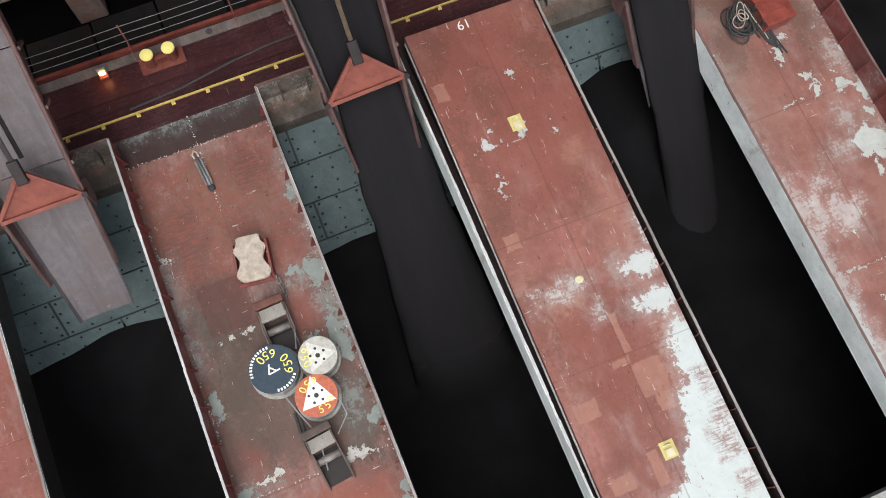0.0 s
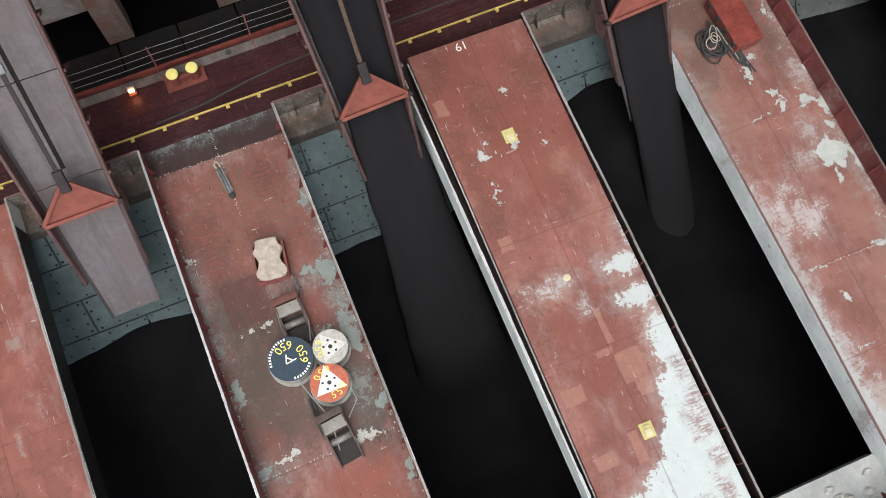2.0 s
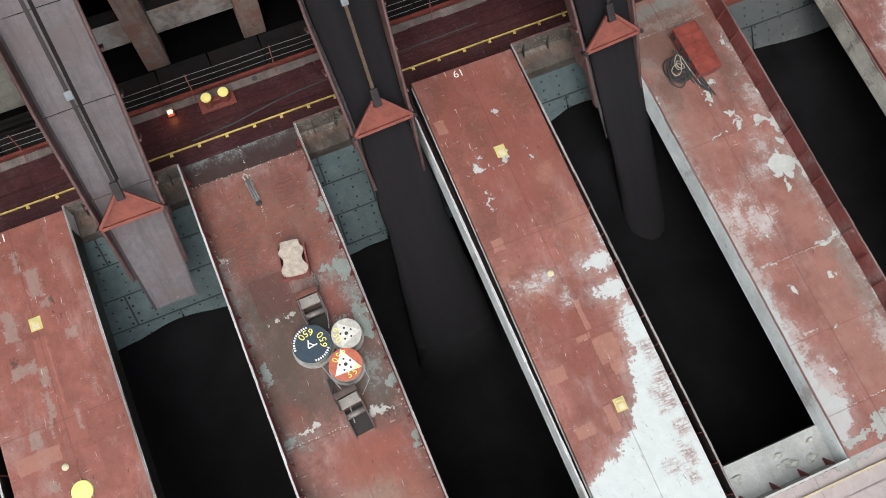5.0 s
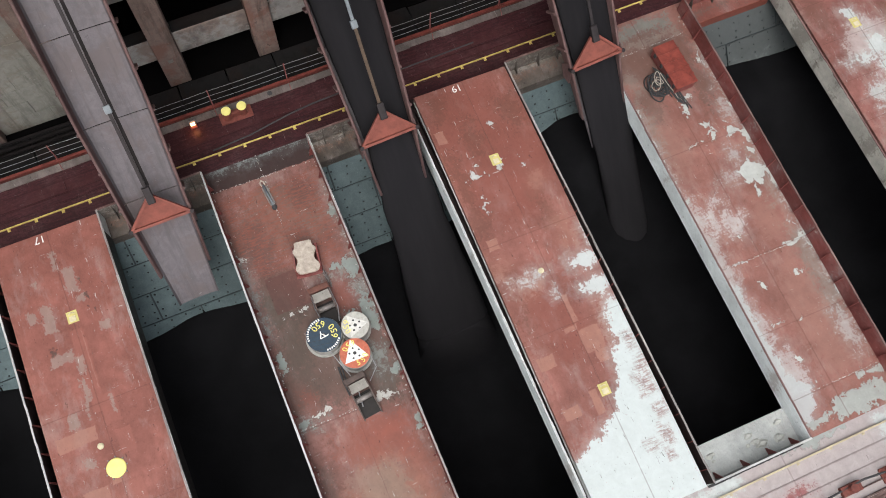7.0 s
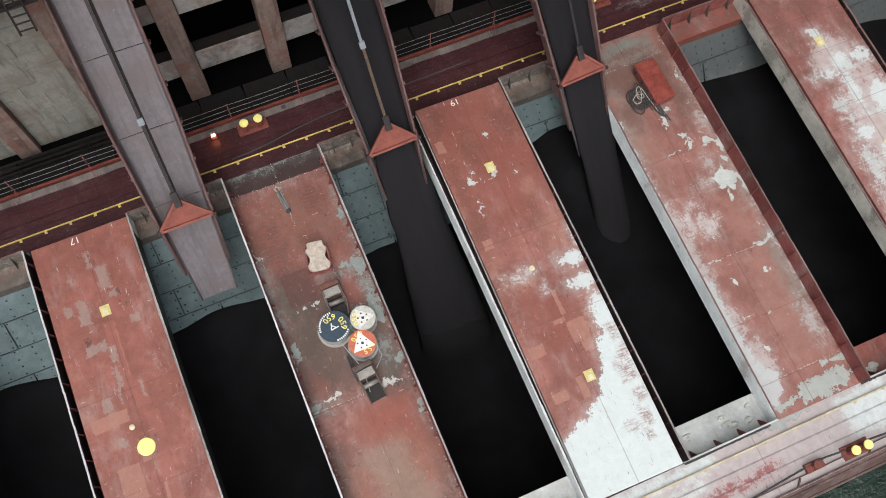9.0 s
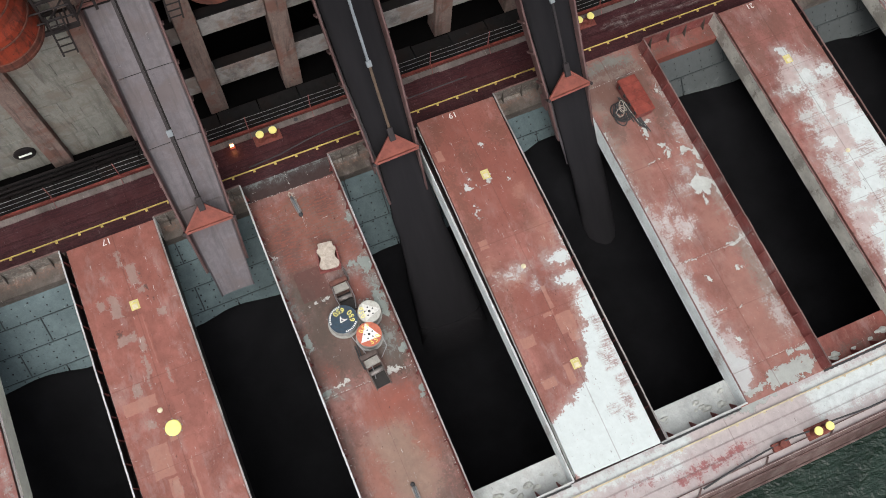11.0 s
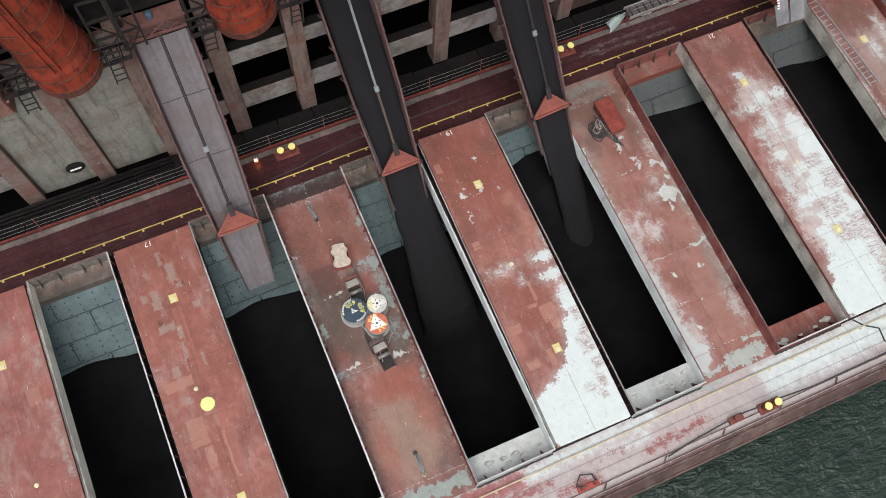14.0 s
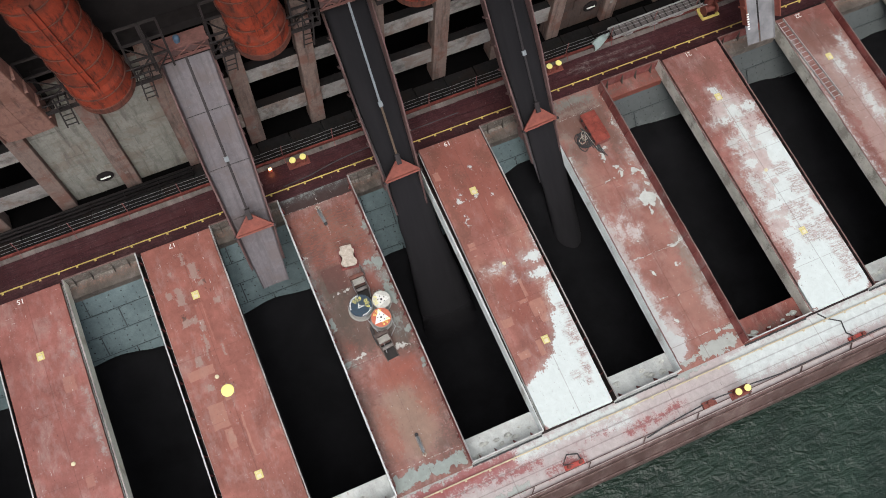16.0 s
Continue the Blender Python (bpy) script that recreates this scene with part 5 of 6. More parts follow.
def chute(x, angle, length, floor_mat, side_mat, words, lean=0.0, rod=M_rod, group="loading chutes"):
    """A hinged steel trough: local -y runs down the chute, z is up from its floor."""
    root = thing("loading_chute", (x, HINGE_Y, HINGE_Z), words, "chute", group)
    root.matrix_basis = pose(x, HINGE_Y, HINGE_Z, angle, 0, lean)
    cuts = [0.0, 2.6, 5.3, 7.9, length] if length > 10.5 else [0.0, 2.6, 5.3, length]
    for s0, s1 in zip(cuts, cuts[1:]):
        for side in (-1, 1):
            bm = bmesh.new()
            n = 5
            rows = []
            for i in range(n + 1):
                s = s0 + 0.012 + (s1 - s0 - 0.024) * i / n
                w = half_width(s)
                rows.append([(side * 0.055, -s, 0.0), (side * w * 0.55, -s, 0.012), (side * (w - 0.06), -s, 0.05), (side * w, -s, 0.14)])
            vt = [[bm.verts.new(p) for p in r] for r in rows]
            vb = [[bm.verts.new((p[0], p[1], p[2] - 0.03)) for p in r] for r in rows]
            m4 = 4
            for i in range(n):
                for j in range(m4 - 1):
                    bm.faces.new((vt[i][j], vt[i][j + 1], vt[i + 1][j + 1], vt[i + 1][j]))
                    bm.faces.new((vb[i][j], vb[i + 1][j], vb[i + 1][j + 1], vb[i][j + 1]))
                bm.faces.new((vt[i][0], vt[i + 1][0], vb[i + 1][0], vb[i][0]))
                bm.faces.new((vt[i][-1], vb[i][-1], vb[i + 1][-1], vt[i + 1][-1]))
            for i in (0, n):
                for j in range(m4 - 1):
                    bm.faces.new((vt[i][j], vb[i][j], vb[i][j + 1], vt[i][j + 1]))
            part("floor_plate", bm, floor_mat, root)
    low = min(7.6, length)
    bm = bmesh.new()
    box(bm, -0.06, 0.06, -low, 0, -0.05, -0.02)
    part("centre_channel", bm, M_pink if floor_mat is M_pink else M_steel_dark, root, "channel between the floor plates")
    if length > 10.5:
        bm = bmesh.new()
        box(bm, -0.056, 0.056, -length + 0.02, -7.6, -0.025, 0.0)
        part("centre_strip", bm, floor_mat, root)
    for side in (-1, 1):
        bm = bmesh.new()
        pts = [0, 2.5, 5.0, 7.0, 8.6, 10.6] if length > 10.5 else [0, 2.5, 5.0, length - 1.2]
        hs = [0.62, 0.6, 0.55, 0.5, 0.46, 0.22][:len(pts)]
        prev = None
        for s, h in zip(pts, hs):
            w = half_width(s)
            q = [bm.verts.new((side * (w + 0.0), -s, 0.10)), bm.verts.new((side * (w + 0.04), -s, h)),
                 bm.verts.new((side * (w + 0.11), -s, h)), bm.verts.new((side * (w + 0.05), -s, -0.05))]
            if prev:
                for i in range(4):
                    bm.faces.new((prev[i], prev[(i + 1) % 4], q[(i + 1) % 4], q[i]))
            else:
                bm.faces.new(q)
            prev = q
        bm.faces.new(prev[::-1])
        wall = part("side_wall", bm, side_mat, root, "rusty pink side wall")
        bm = bmesh.new()
        tube(bm, [(side * (half_width(s) + 0.075), -s, h + 0.01) for s, h in zip(pts, hs)], 0.05, 8)
        part("top_rail", bm, side_mat, wall)
        for s in (1.2, 2.6, 4.0, 5.3, 6.6, 7.9)[:5 if length < 10.5 else 6]:
            bm = bmesh.new()
            w = half_width(s)
            box(bm, *sorted((side * (w + 0.04), side * (w + 0.17))), -s - 0.04, -s + 0.04, -0.06, 0.5)
            part("stiffener", bm, side_mat, wall)
        if length < 10.5:
            continue
        # hanging side plate below the bail
        bm = bmesh.new()
        w = half_width(8.6)
        prism(bm, [(-8.35, 0.55), (-8.7, 0.55), (-9.2, 0.1), (-9.0, -0.2), (-8.5, -0.1)], "x", *sorted((side * (w + 0.10), side * (w + 0.14))))
        part("bail_ear", bm, side_mat, wall)
    if length < 10.5:
        for i in range(7):
            bm = bmesh.new()
            box(bm, -half_width(7.5) - 0.14, -half_width(7.5) - 0.02, -7.0 - i * 0.13, -6.93 - i * 0.13, 0.56, 0.59)
            part("marking", bm, M_white, root)
        return root
    # bail: a stiff triangular plate across the trough
    bm = bmesh.new()
    w = half_width(8.5) + 0.1
    tri = [(-w, -8.62, 0.60), (w, -8.62, 0.60), (0.1, -7.72, 0.72), (-0.1, -7.72, 0.72)]
    t0 = [bm.verts.new(p) for p in tri]
    t1 = [bm.verts.new((p[0], p[1], p[2] - 0.05)) for p in tri]
    bm.faces.new(t0)
    bm.faces.new(t1[::-1])
    for i in range(4):
        bm.faces.new((t0[i], t0[(i + 1) % 4], t1[(i + 1) % 4], t1[i]))
    bail = part("bail_plate", bm, M_bail, root, "brick-red triangular bail plate")
    bm = bmesh.new()
    for p, q in ((0, 1), (1, 2), (3, 0)):
        beam(bm, Vector(tri[p]) + Vector((0, 0, 0.03)), Vector(tri[q]) + Vector((0, 0, 0.03)), 0.09, 0.10)
    part("bail_flange", bm, M_bail, bail)
    for s in (-1, 1):
        bm = bmesh.new()
        tube(bm, [(s * (w + 0.02), -8.62, 0.42), (s * (w + 0.02), -8.62, 0.70)], 0.07, 10)
        part("bail_pin", bm, M_rod, bail)
    bm = bmesh.new()
    box(bm, -0.12, 0.12, -7.9, -7.34, 0.74, 0.9, 0.03)
    part("shackle", bm, M_rod, bail)
    bm = bmesh.new()
    beam(bm, (0, -7.4, 0.82), (0, -4.7, 0.95), 0.10, 0.05)
    part("hoist_link", bm, M_rod_rust if rod is M_rod_bright else rod, root, "rusty lower hoist link")
    bm = bmesh.new()
    beam(bm, (0, -4.7, 0.95), (0, 0.2, 1.25), 0.10, 0.05)
    part("hoist_rod", bm, rod, root)
    bm = bmesh.new()
    box(bm, -0.1, 0.1, -4.85, -4.6, 0.9, 1.02, 0.02)
    part("rod_clamp", bm, M_rod_bright, root)
    return root


def ore_stream(x, lean, words, drop_to, drift=0.0, spread=0.8, widen=0.3):
    """Ore running down a chute and falling into the hold in one dark ribbon."""
    th = radians(45)
    secs = []
    L = 11.7
    for i in range(26):
        s = L * i / 25
        secs.append((x + math.sin(radians(lean)) * s, HINGE_Y - s * math.cos(th) - 0.12, HINGE_Z - s * math.sin(th) + 0.12, half_width(s) - 0.05 + (spread - 0.58) * max(0.0, min(1.0, (s - 8.9) / 2.8)), 0.10, Vector((0, -S2, S2))))
    x1, y1, z1 = secs[-1][:3]
    v = 14.0
    n = 22
    for i in range(1, n + 1):
        t = i * 0.03
        y = y1 - v * S2 * t
        z = z1 - v * S2 * t - 4.9 * t * t
        nrm = Vector((0, -(v * S2 + 9.8 * t), v * S2)).normalized()
        secs.append((x1 + drift * t, y, z, spread + widen * t, 0.10 + 0.9 * t, nrm))
        if z < drop_to:
            break
    def ribbon(part_secs, first):
        bm = bmesh.new()
        rings = []
        for i, (cx, cy, cz, w, h, nrm) in enumerate(part_secs):
            i += first
            ring = []
            for a, b in ((-1, -0.3), (-0.97, 0.35), (-0.8, 0.8), (-0.4, 1.0), (0, 1.05), (0.4, 1.0), (0.8, 0.8), (0.97, 0.35), (1, -0.3), (0.6, -0.9), (0, -1.0), (-0.6, -0.9)):
                j = 0.03 * noise.noise((a * 2 + x, i * 0.55, b)) * (1 if i < 24 else 2)
                ring.append(bm.verts.new(Vector((cx + a * (w + j), cy, cz)) + nrm * (h * b * (0.5 if b < 0 and i < 25 else 1))))
            rings.append(ring)
        for q0, q1 in zip(rings, rings[1:]):
            for k in range(12):
                bm.faces.new((q0[k], q0[(k + 1) % 12], q1[(k + 1) % 12], q1[k])).smooth = True
        bm.faces.new(rings[0][::-1])
        bm.faces.new(rings[-1])
        return bm

    return solid("ore_stream", ribbon(secs, 0), M_fall, words, "ore", "ore streams", "stuff")


chute(-10.74, 45, 11.85, M_chute, M_chute_side, "empty grey steel loading chute lowered into an open hatch")
chute(-3.28, 45, 11.85, M_chute, M_chute_side, "rusty loading chute full of running dark ore", -1.6 * -1, M_rod_bright)
chute(4.15, 45, 11.85, M_chute, M_chute_side, "rusty loading chute full of dark ore lowered into an open hatch", 2.9, M_rod)
# x, length and lean set so its tip sits right in the camera's view
chute(18.3, 45, 8.8, M_chute_pale, M_bail, "scoured grey loading chute, shortened to fit the camera's view", -2.5)
folded = chute(-18.1, -80, 11.85, M_pink, M_pink, "pinkish steel loading chute folded up against the dock")
folded.matrix_basis = pose(-18.1, 19.7, 6.9, -80, 0, 0)
ore_stream(-3.28, 1.6, "dark ore running down the chute into the hold", -5.9, 0.55, 0.95, 1.5)
ore_stream(4.15, 2.9, "dark ore running down the chute into the hold", -4.0, 0.4, 0.74, 0.05)

# ---- the dock ----
BAY = 3.52
POSTS = [-5.43 + 3.42 * i for i in range(-7, 1)] + [-5.33 + BAY * i for i in range(1, 11)]
DOCK_Y = 20.2
bm = bmesh.new()
box(bm, -0.4, 0.4, 0, 0.85, -1.12, 9.0, 0.04)
ME_POST = mesh_from("post", bm, M_post)
bm = bmesh.new()
box(bm, -0.09, 0.09, -0.015, 0.0, 0.42, 0.6)
ME_SIGN = mesh_from("plaque", bm, M_concrete)
for i, x in enumerate(POSTS):
    root = thing("dock_post", (x, DOCK_Y, 0), "rust-stained square concrete post of the loading dock", "dock post", "dock posts")
    part("post", ME_POST, None, root)
    if i % 2 == 0:
        part("plaque", ME_SIGN, None, root, "small grey plaque")
for a, b in zip(POSTS, POSTS[1:]):
    walled = -20.5 < a < -12.6 or 8.0 < a < 17
    for z0, z1, d in ((4.2, 5.22, 0.2), (0.5, 1.75, 0.2)):
        if walled:
            continue
        bm = bmesh.new()
        box(bm, 0.41, b - a - 0.41, d, d + 0.5, z0, z1, 0.04)
        o = solid("cross_beam", bm, M_concrete, "weathered grey concrete cross beam between dock posts", "beam", "cross beams")
        o.location = (a, DOCK_Y, 0)
        bm = bmesh.new()
        box(bm, 0.43, b - a - 0.43, d + 0.03, d + 0.47, z1 - 0.002, z1 + 0.03, 0.01)
        part("soot_layer", bm, M_slab, o, "black soot lying on the beam")
    if walled:
        wall = thing("dock_wall", (a, DOCK_Y + 0.32, 0), "wall of large pale concrete blocks between dock posts", "wall", "dock walls", "structure")
        bm = bmesh.new()
        box(bm, 0.41, b - a - 0.41, 0.2, 0.4, -1.12, 8.6)
        part("backing", bm, M_post, wall)
        rows = 12
        hgt = 9.7 / rows
        for r in range(rows):
            xs = [0.42, b - a - 0.42] if r % 2 == 0 and random.random() < 0.2 else [0.42, 1.83 if r % 2 else 1.2, b - a - 0.42]
            for x0, x1 in zip(xs, xs[1:]):
                bm = bmesh.new()
                j = random.uniform(-0.012, 0.012)
                box(bm, x0 + 0.006, x1 - 0.006, j, 0.22, -1.1 + r * hgt + 0.006, -1.1 + (r + 1) * hgt - 0.006, 0.012)
                part("block", bm, M_block if a < 0 else M_wall_brown, wall)
        if -20 < a < -18 or 8 < a < 10:
            bm = bmesh.new()
            prof = [(0.42, 0.0), (0.44, 0.06), (0.38, 0.1), (0.0001, 0.1)]
            lathe(bm, prof, 28)
            hatch = part("round_hatch", bm, M_steel_dark, wall, "dark round hatch with a pale handle bar")
            hatch.matrix_basis = pose(2.35, -0.0, 0.35, 90, 0, 0)
            bm = bmesh.new()
            box(bm, -0.26, 0.26, -0.03, 0.03, 0.1, 0.16, 0.01)
            part("handle", bm, M_white, hatch)

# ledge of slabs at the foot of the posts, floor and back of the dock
# slabs coloured near-black, so the quay's foot looks like a dark void
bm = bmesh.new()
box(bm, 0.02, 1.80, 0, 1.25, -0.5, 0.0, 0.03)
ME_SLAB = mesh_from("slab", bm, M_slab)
ledge = thing("dock_ledge", (0, 18.95, -1.12), "concrete slabs along the foot of the dock, near-black for shade", "ledge", kind="structure")
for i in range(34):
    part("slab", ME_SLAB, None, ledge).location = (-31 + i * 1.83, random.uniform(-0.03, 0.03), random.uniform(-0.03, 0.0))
# near-black floor and back wall paint the bays' shade
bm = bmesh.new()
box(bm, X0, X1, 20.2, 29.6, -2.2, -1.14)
solid("dock_floor", bm, M_dark, "near-black floor under the dock, shade put into its colour", "floor", kind="structure")
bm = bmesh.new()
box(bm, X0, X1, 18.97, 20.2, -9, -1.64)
solid("dock_foot_wall", bm, M_slab, "concrete quay wall below the ledge, near-black for shade", "wall", kind="structure")
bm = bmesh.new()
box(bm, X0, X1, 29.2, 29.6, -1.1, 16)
solid("dock_back_wall", bm, M_dark, "near-black wall closing the dock bays, shade put into its colour", "wall", kind="structure")
# added lid over the bays, there to keep daylight out of them
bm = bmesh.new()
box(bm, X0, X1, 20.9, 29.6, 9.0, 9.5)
solid("dock_bay_light_stop", bm, M_steel_dark, "dark steel roof added over the dock's open bays to keep out light", "floor", kind="structure")
# above z 14 this wall is unseen and only holds back sky light
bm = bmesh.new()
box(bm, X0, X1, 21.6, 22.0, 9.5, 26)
solid("dock_upper_wall", bm, M_steel_dark, "dark steel wall above the chutes, raised out of view to block sky light", "wall", kind="structure")
# unseen blocks added just outside the view, to darken the dock side
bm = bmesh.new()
box(bm, X0, -6.0, SKY_BLOCK_Y + 2.3, 30, 17.0, 27.0)
box(bm, -6.0, X1, SKY_BLOCK_Y, 30, 17.0, 27.0)
solid("dock_sky_blocker", bm, M_steel_dark, "unseen block high over the dock, added to hold back sky light", "gallery", kind="structure")
for i in range(3):
    z = -0.55 + 0.16 * i
    bm = bmesh.new()
    tube(bm, [(-30, 19.6 + 0.12 * i, z - 0.3), (-12.6, 19.6 + 0.12 * i, z - 0.3)], 0.06, 8)
    solid("dock_pipe", bm, M_steel_dark, "dark pipe along the dock ledge", "pipe", "dock pipes")

# walkway above the posts
walkway = thing("dock_walkway", (0, 19.5, 8.3), "dark steel walkway with railings across the dock face", "walkway")
for a, b in ((-33, -19.6), (-17.0, -12.0), (-9.6, -4.7), (-2.0, 2.7), (5.4, 17.0), (20, 36)):
    for y in (0.0, 0.75):
        bm = bmesh.new()
        beam(bm, (a, y, 0), (b, y, 0), 0.1, 0.18)
        part("stringer", bm, M_scaffold, walkway)
    n = int((b - a) / 0.32)
    bm = bmesh.new()
    for i in range(n + 1):
        x = a + (b - a) * i / n
        beam(bm, (x, 0, 0.06), (x, 0.75, 0.06), 0.05, 0.05)
    part("grating", bm, M_scaffold, walkway)
    for z in (0.55, 1.1):
        bm = bmesh.new()
        tube(bm, [(a, -0.02, z), (b, -0.02, z)], 0.03, 6)
        part("handrail", bm, M_scaffold, walkway)
    m = max(2, int((b - a) / 1.6))
    for i in range(m + 1):
        x = a + (b - a) * i / m
        bm = bmesh.new()
        tube(bm, [(x, -0.02, 0), (x, -0.02, 1.1)], 0.03, 6)
        part("railing_post", bm, M_scaffold, walkway)


def hood(x, top):
    """Ribbed orange dust hood hanging between the chutes."""
    root = thing("dust_hood", (x, 19.9, 8.25), "orange ribbed steel dust hood with rust streaks", "hood", "dust hoods")
    root.matrix_basis = pose(x, 19.9, 8.25, 0, -6, 0)
    bm = bmesh.new()
    lathe(bm, [(1.2, 0.0), (1.28, 0.05), (1.28, 1.4), (1.2, 1.7), (1.2, top)], 40)
    part("shell", bm, M_orange, root)
    bm = bmesh.new()
    lathe(bm, [(1.225, -0.02), (1.315, 0.0), (1.315, 0.36), (1.285, 0.38)], 40)
    part("skirt", bm, M_rib, root, "rust-brown lower skirt")
    i = 0
    z = 0.12
    while z < top:
        bm = bmesh.new()
        r = 1.3 if z < 1.5 else 1.23
        tube(bm, [(r * math.cos(q), r * math.sin(q), z) for q in (2 * math.pi * k / 40 for k in range(41))], 0.034, 6)
        part("rib", bm, M_rib, root, "rusty steel hoop")
        z += 1.0
    bm = bmesh.new()
    for q in (-0.15, 0.09):
        box(bm, q, q + 0.06, -1.31, -1.14, 1.7, top, 0.015)
    box(bm, -0.09, 0.09, -1.24, -1.14, 1.7, top)
    part("spine", bm, M_orange, root, "rusty upright channel")
    return root


hood(-14.35, 7.5)
hood(-7.3, 6.0)
hood(0.2, 6.0)
hood(7.5, 6.0)


def hinge_frame(x):
    root = thing("hinge_frame", (x, 20.25, 7.9), "rusty red truss frame holding the chute's hinge", "frame", "hinge frames")
    for z in (0.35, 1.05):
        for y in (-0.1, 0.5):
            bm = bmesh.new()
            beam(bm, (-1.2, y, z), (1.2, y, z), 0.09, 0.10)
            part("chord", bm, M_frame, root)
    bm = bmesh.new()
    box(bm, -1.15, 1.15, -0.02, 0.02, 0.4, 1.0)
    part("web_plate", bm, M_chute_side, root, "dull rusty web plate")
    bm = bmesh.new()
    box(bm, -1.15, 1.15, -0.05, 0.45, 1.08, 1.11)
    part("top_plate", bm, M_frame, root)
    for i in range(3):
        bm = bmesh.new()
        x0 = -1.15 + i * 0.77
        beam(bm, (x0, -0.1, 0.40), (x0 + 0.77, -0.1, 1.0), 0.04, 0.04)
        beam(bm, (x0 + 0.77, -0.1, 0.40), (x0, -0.1, 1.0), 0.04, 0.04)
        part("brace", bm, M_frame, root)
    bm = bmesh.new()
    tube(bm, [(-1.25, 0.1, 0.1), (1.25, 0.1, 0.1)], 0.13, 14)
    part("hinge_pin", bm, M_steel_dark, root)
    bm = bmesh.new()
    lathe(bm, [(0.12, 1.11), (0.14, 1.17), (0.14, 1.43), (0.07, 1.49)], 18, -0.1, 0.15)
    part("winch_motor", bm, plain("motor_paint_blue", (0.06, 0.10, 0.15), 0.6), root, "blue winch motor")
    for s in (-1, 1):
        bm = bmesh.new()
        beam(bm, (s * 1.25, 0.2, -0.6), (s * 1.25, 0.2, 2.2), 0.16, 0.16)
        part("jamb", bm, M_steel_dark, root)
    return root


def dock_ladder(x, y, z0, z1, lean=0.0):
    root = thing("dock_ladder", (x, y, 0), "dull steel ladder between the dock's walkways", "ladder", "dock ladders")
    for q in (-0.24, 0.24):
        bm = bmesh.new()
        beam(bm, (q, 0, z0), (q + lean, 0.05, z1), 0.06, 0.06, up=(0, 1, 0))
        part("stile", bm, M_scaffold, root)
    n = int((z1 - z0) / 0.34)
    for i in range(n):
        f = (i + 0.5) / n
        bm = bmesh.new()
        tube(bm, [(-0.24 + lean * f, 0.05 * f, z0 + (z1 - z0) * f), (0.24 + lean * f, 0.05 * f, z0 + (z1 - z0) * f)], 0.026, 6)
        part("rung", bm, M_scaffold, root)
    return root


for x, z0 in ((-12.75, 7.1), (-16.3, 7.1), (-9.05, 7.1), (-5.4, 7.1), (2.1, 7.1)):
    dock_ladder(x, 19.35, z0, 9.2, 0.15)


def scaffold_bay(x, w):
    """A braced steel frame under the walkway."""
    root = thing("scaffold_frame", (x, 19.75, 8.3), "dark braced steel frame beside the dust hoods", "scaffold", "scaffold frames")
    for q in (0, w):
        bm = bmesh.new()
        beam(bm, (q, 0, 0.1), (q, 0, 3.4), 0.09, 0.09, up=(0, 1, 0))
        part("upright", bm, M_scaffold, root)
    for z in (1.2, 2.3, 3.4):
        bm = bmesh.new()
        beam(bm, (0, 0, z), (w, 0, z), 0.08, 0.1)
        part("crossbar", bm, M_scaffold, root)
    bm = bmesh.new()
    beam(bm, (0, -0.05, 0.1), (w, -0.05, 1.2), 0.05, 0.05)
    beam(bm, (w, -0.05, 1.2), (0, -0.05, 2.3), 0.05, 0.05)
    part("brace", bm, M_scaffold, root)
    return root


for x, w in ((-17.0, 1.2), (-13.0, 0.9), (-12.0, 0.0 + 0.7), (-9.5, 0.8), (-5.9, 0.9), (-1.6, 0.7), (1.6, 0.9), (5.6, 0.8)):
    scaffold_bay(x, w)

h0 = hinge_frame(-10.74)
for x in (-18.1, -3.28, 4.15, 11.5, 18.5):
    copy_thing(h0, pose(x, 20.25, 7.9))

# ---- things on the bare deck strips ----


def drum(x, y, r, h, lid, words, group="rope drums"):
    root = thing("rope_drum", (x, y, 0), words, "drum", group, turn=-20)
    bm = bmesh.new()
    lathe(bm, [(r * 1.06, 0.0), (r * 1.09, 0.03), (r * 1.09, 0.09), (r * 0.96, 0.1), (r * 0.9, h - 0.1), (r, h - 0.09), (r, h - 0.004)], 36)
    part("barrel", bm, M_drum_grey, root, "grey weathered barrel")
    bm = bmesh.new()
    lathe(bm, [(r * 0.99, h - 0.02), (r * 0.99, h + 0.012), (r * 0.97, h + 0.018), (0.0001, h + 0.018)], 36)
    top = part("lid", bm, lid, root)
    bm = bmesh.new()
    lathe(bm, [(0.055, h + 0.016), (0.055, h + 0.022), (0.0001, h + 0.022)], 14)
    part("axle_hole", bm, M_rope, top)
    return root, top


DH = 0.62
M_triangle = plain("triangle_faded_white", (0.58, 0.58, 0.55), 0.7, 0.25, 9)
d1, lid1 = drum(-7.38, 8.93, 0.57, DH, M_drum_blue, "rope drum with a navy blue lid and yellow figures")
d2, lid2 = drum(-6.68, 8.0, 0.49, DH, M_drum_red, "rope drum with an orange-red lid and a white triangle")
d3, lid3 = drum(-6.34, 8.84, 0.45, DH, M_drum_pale, "rope drum with a bleached lid and a white triangle")
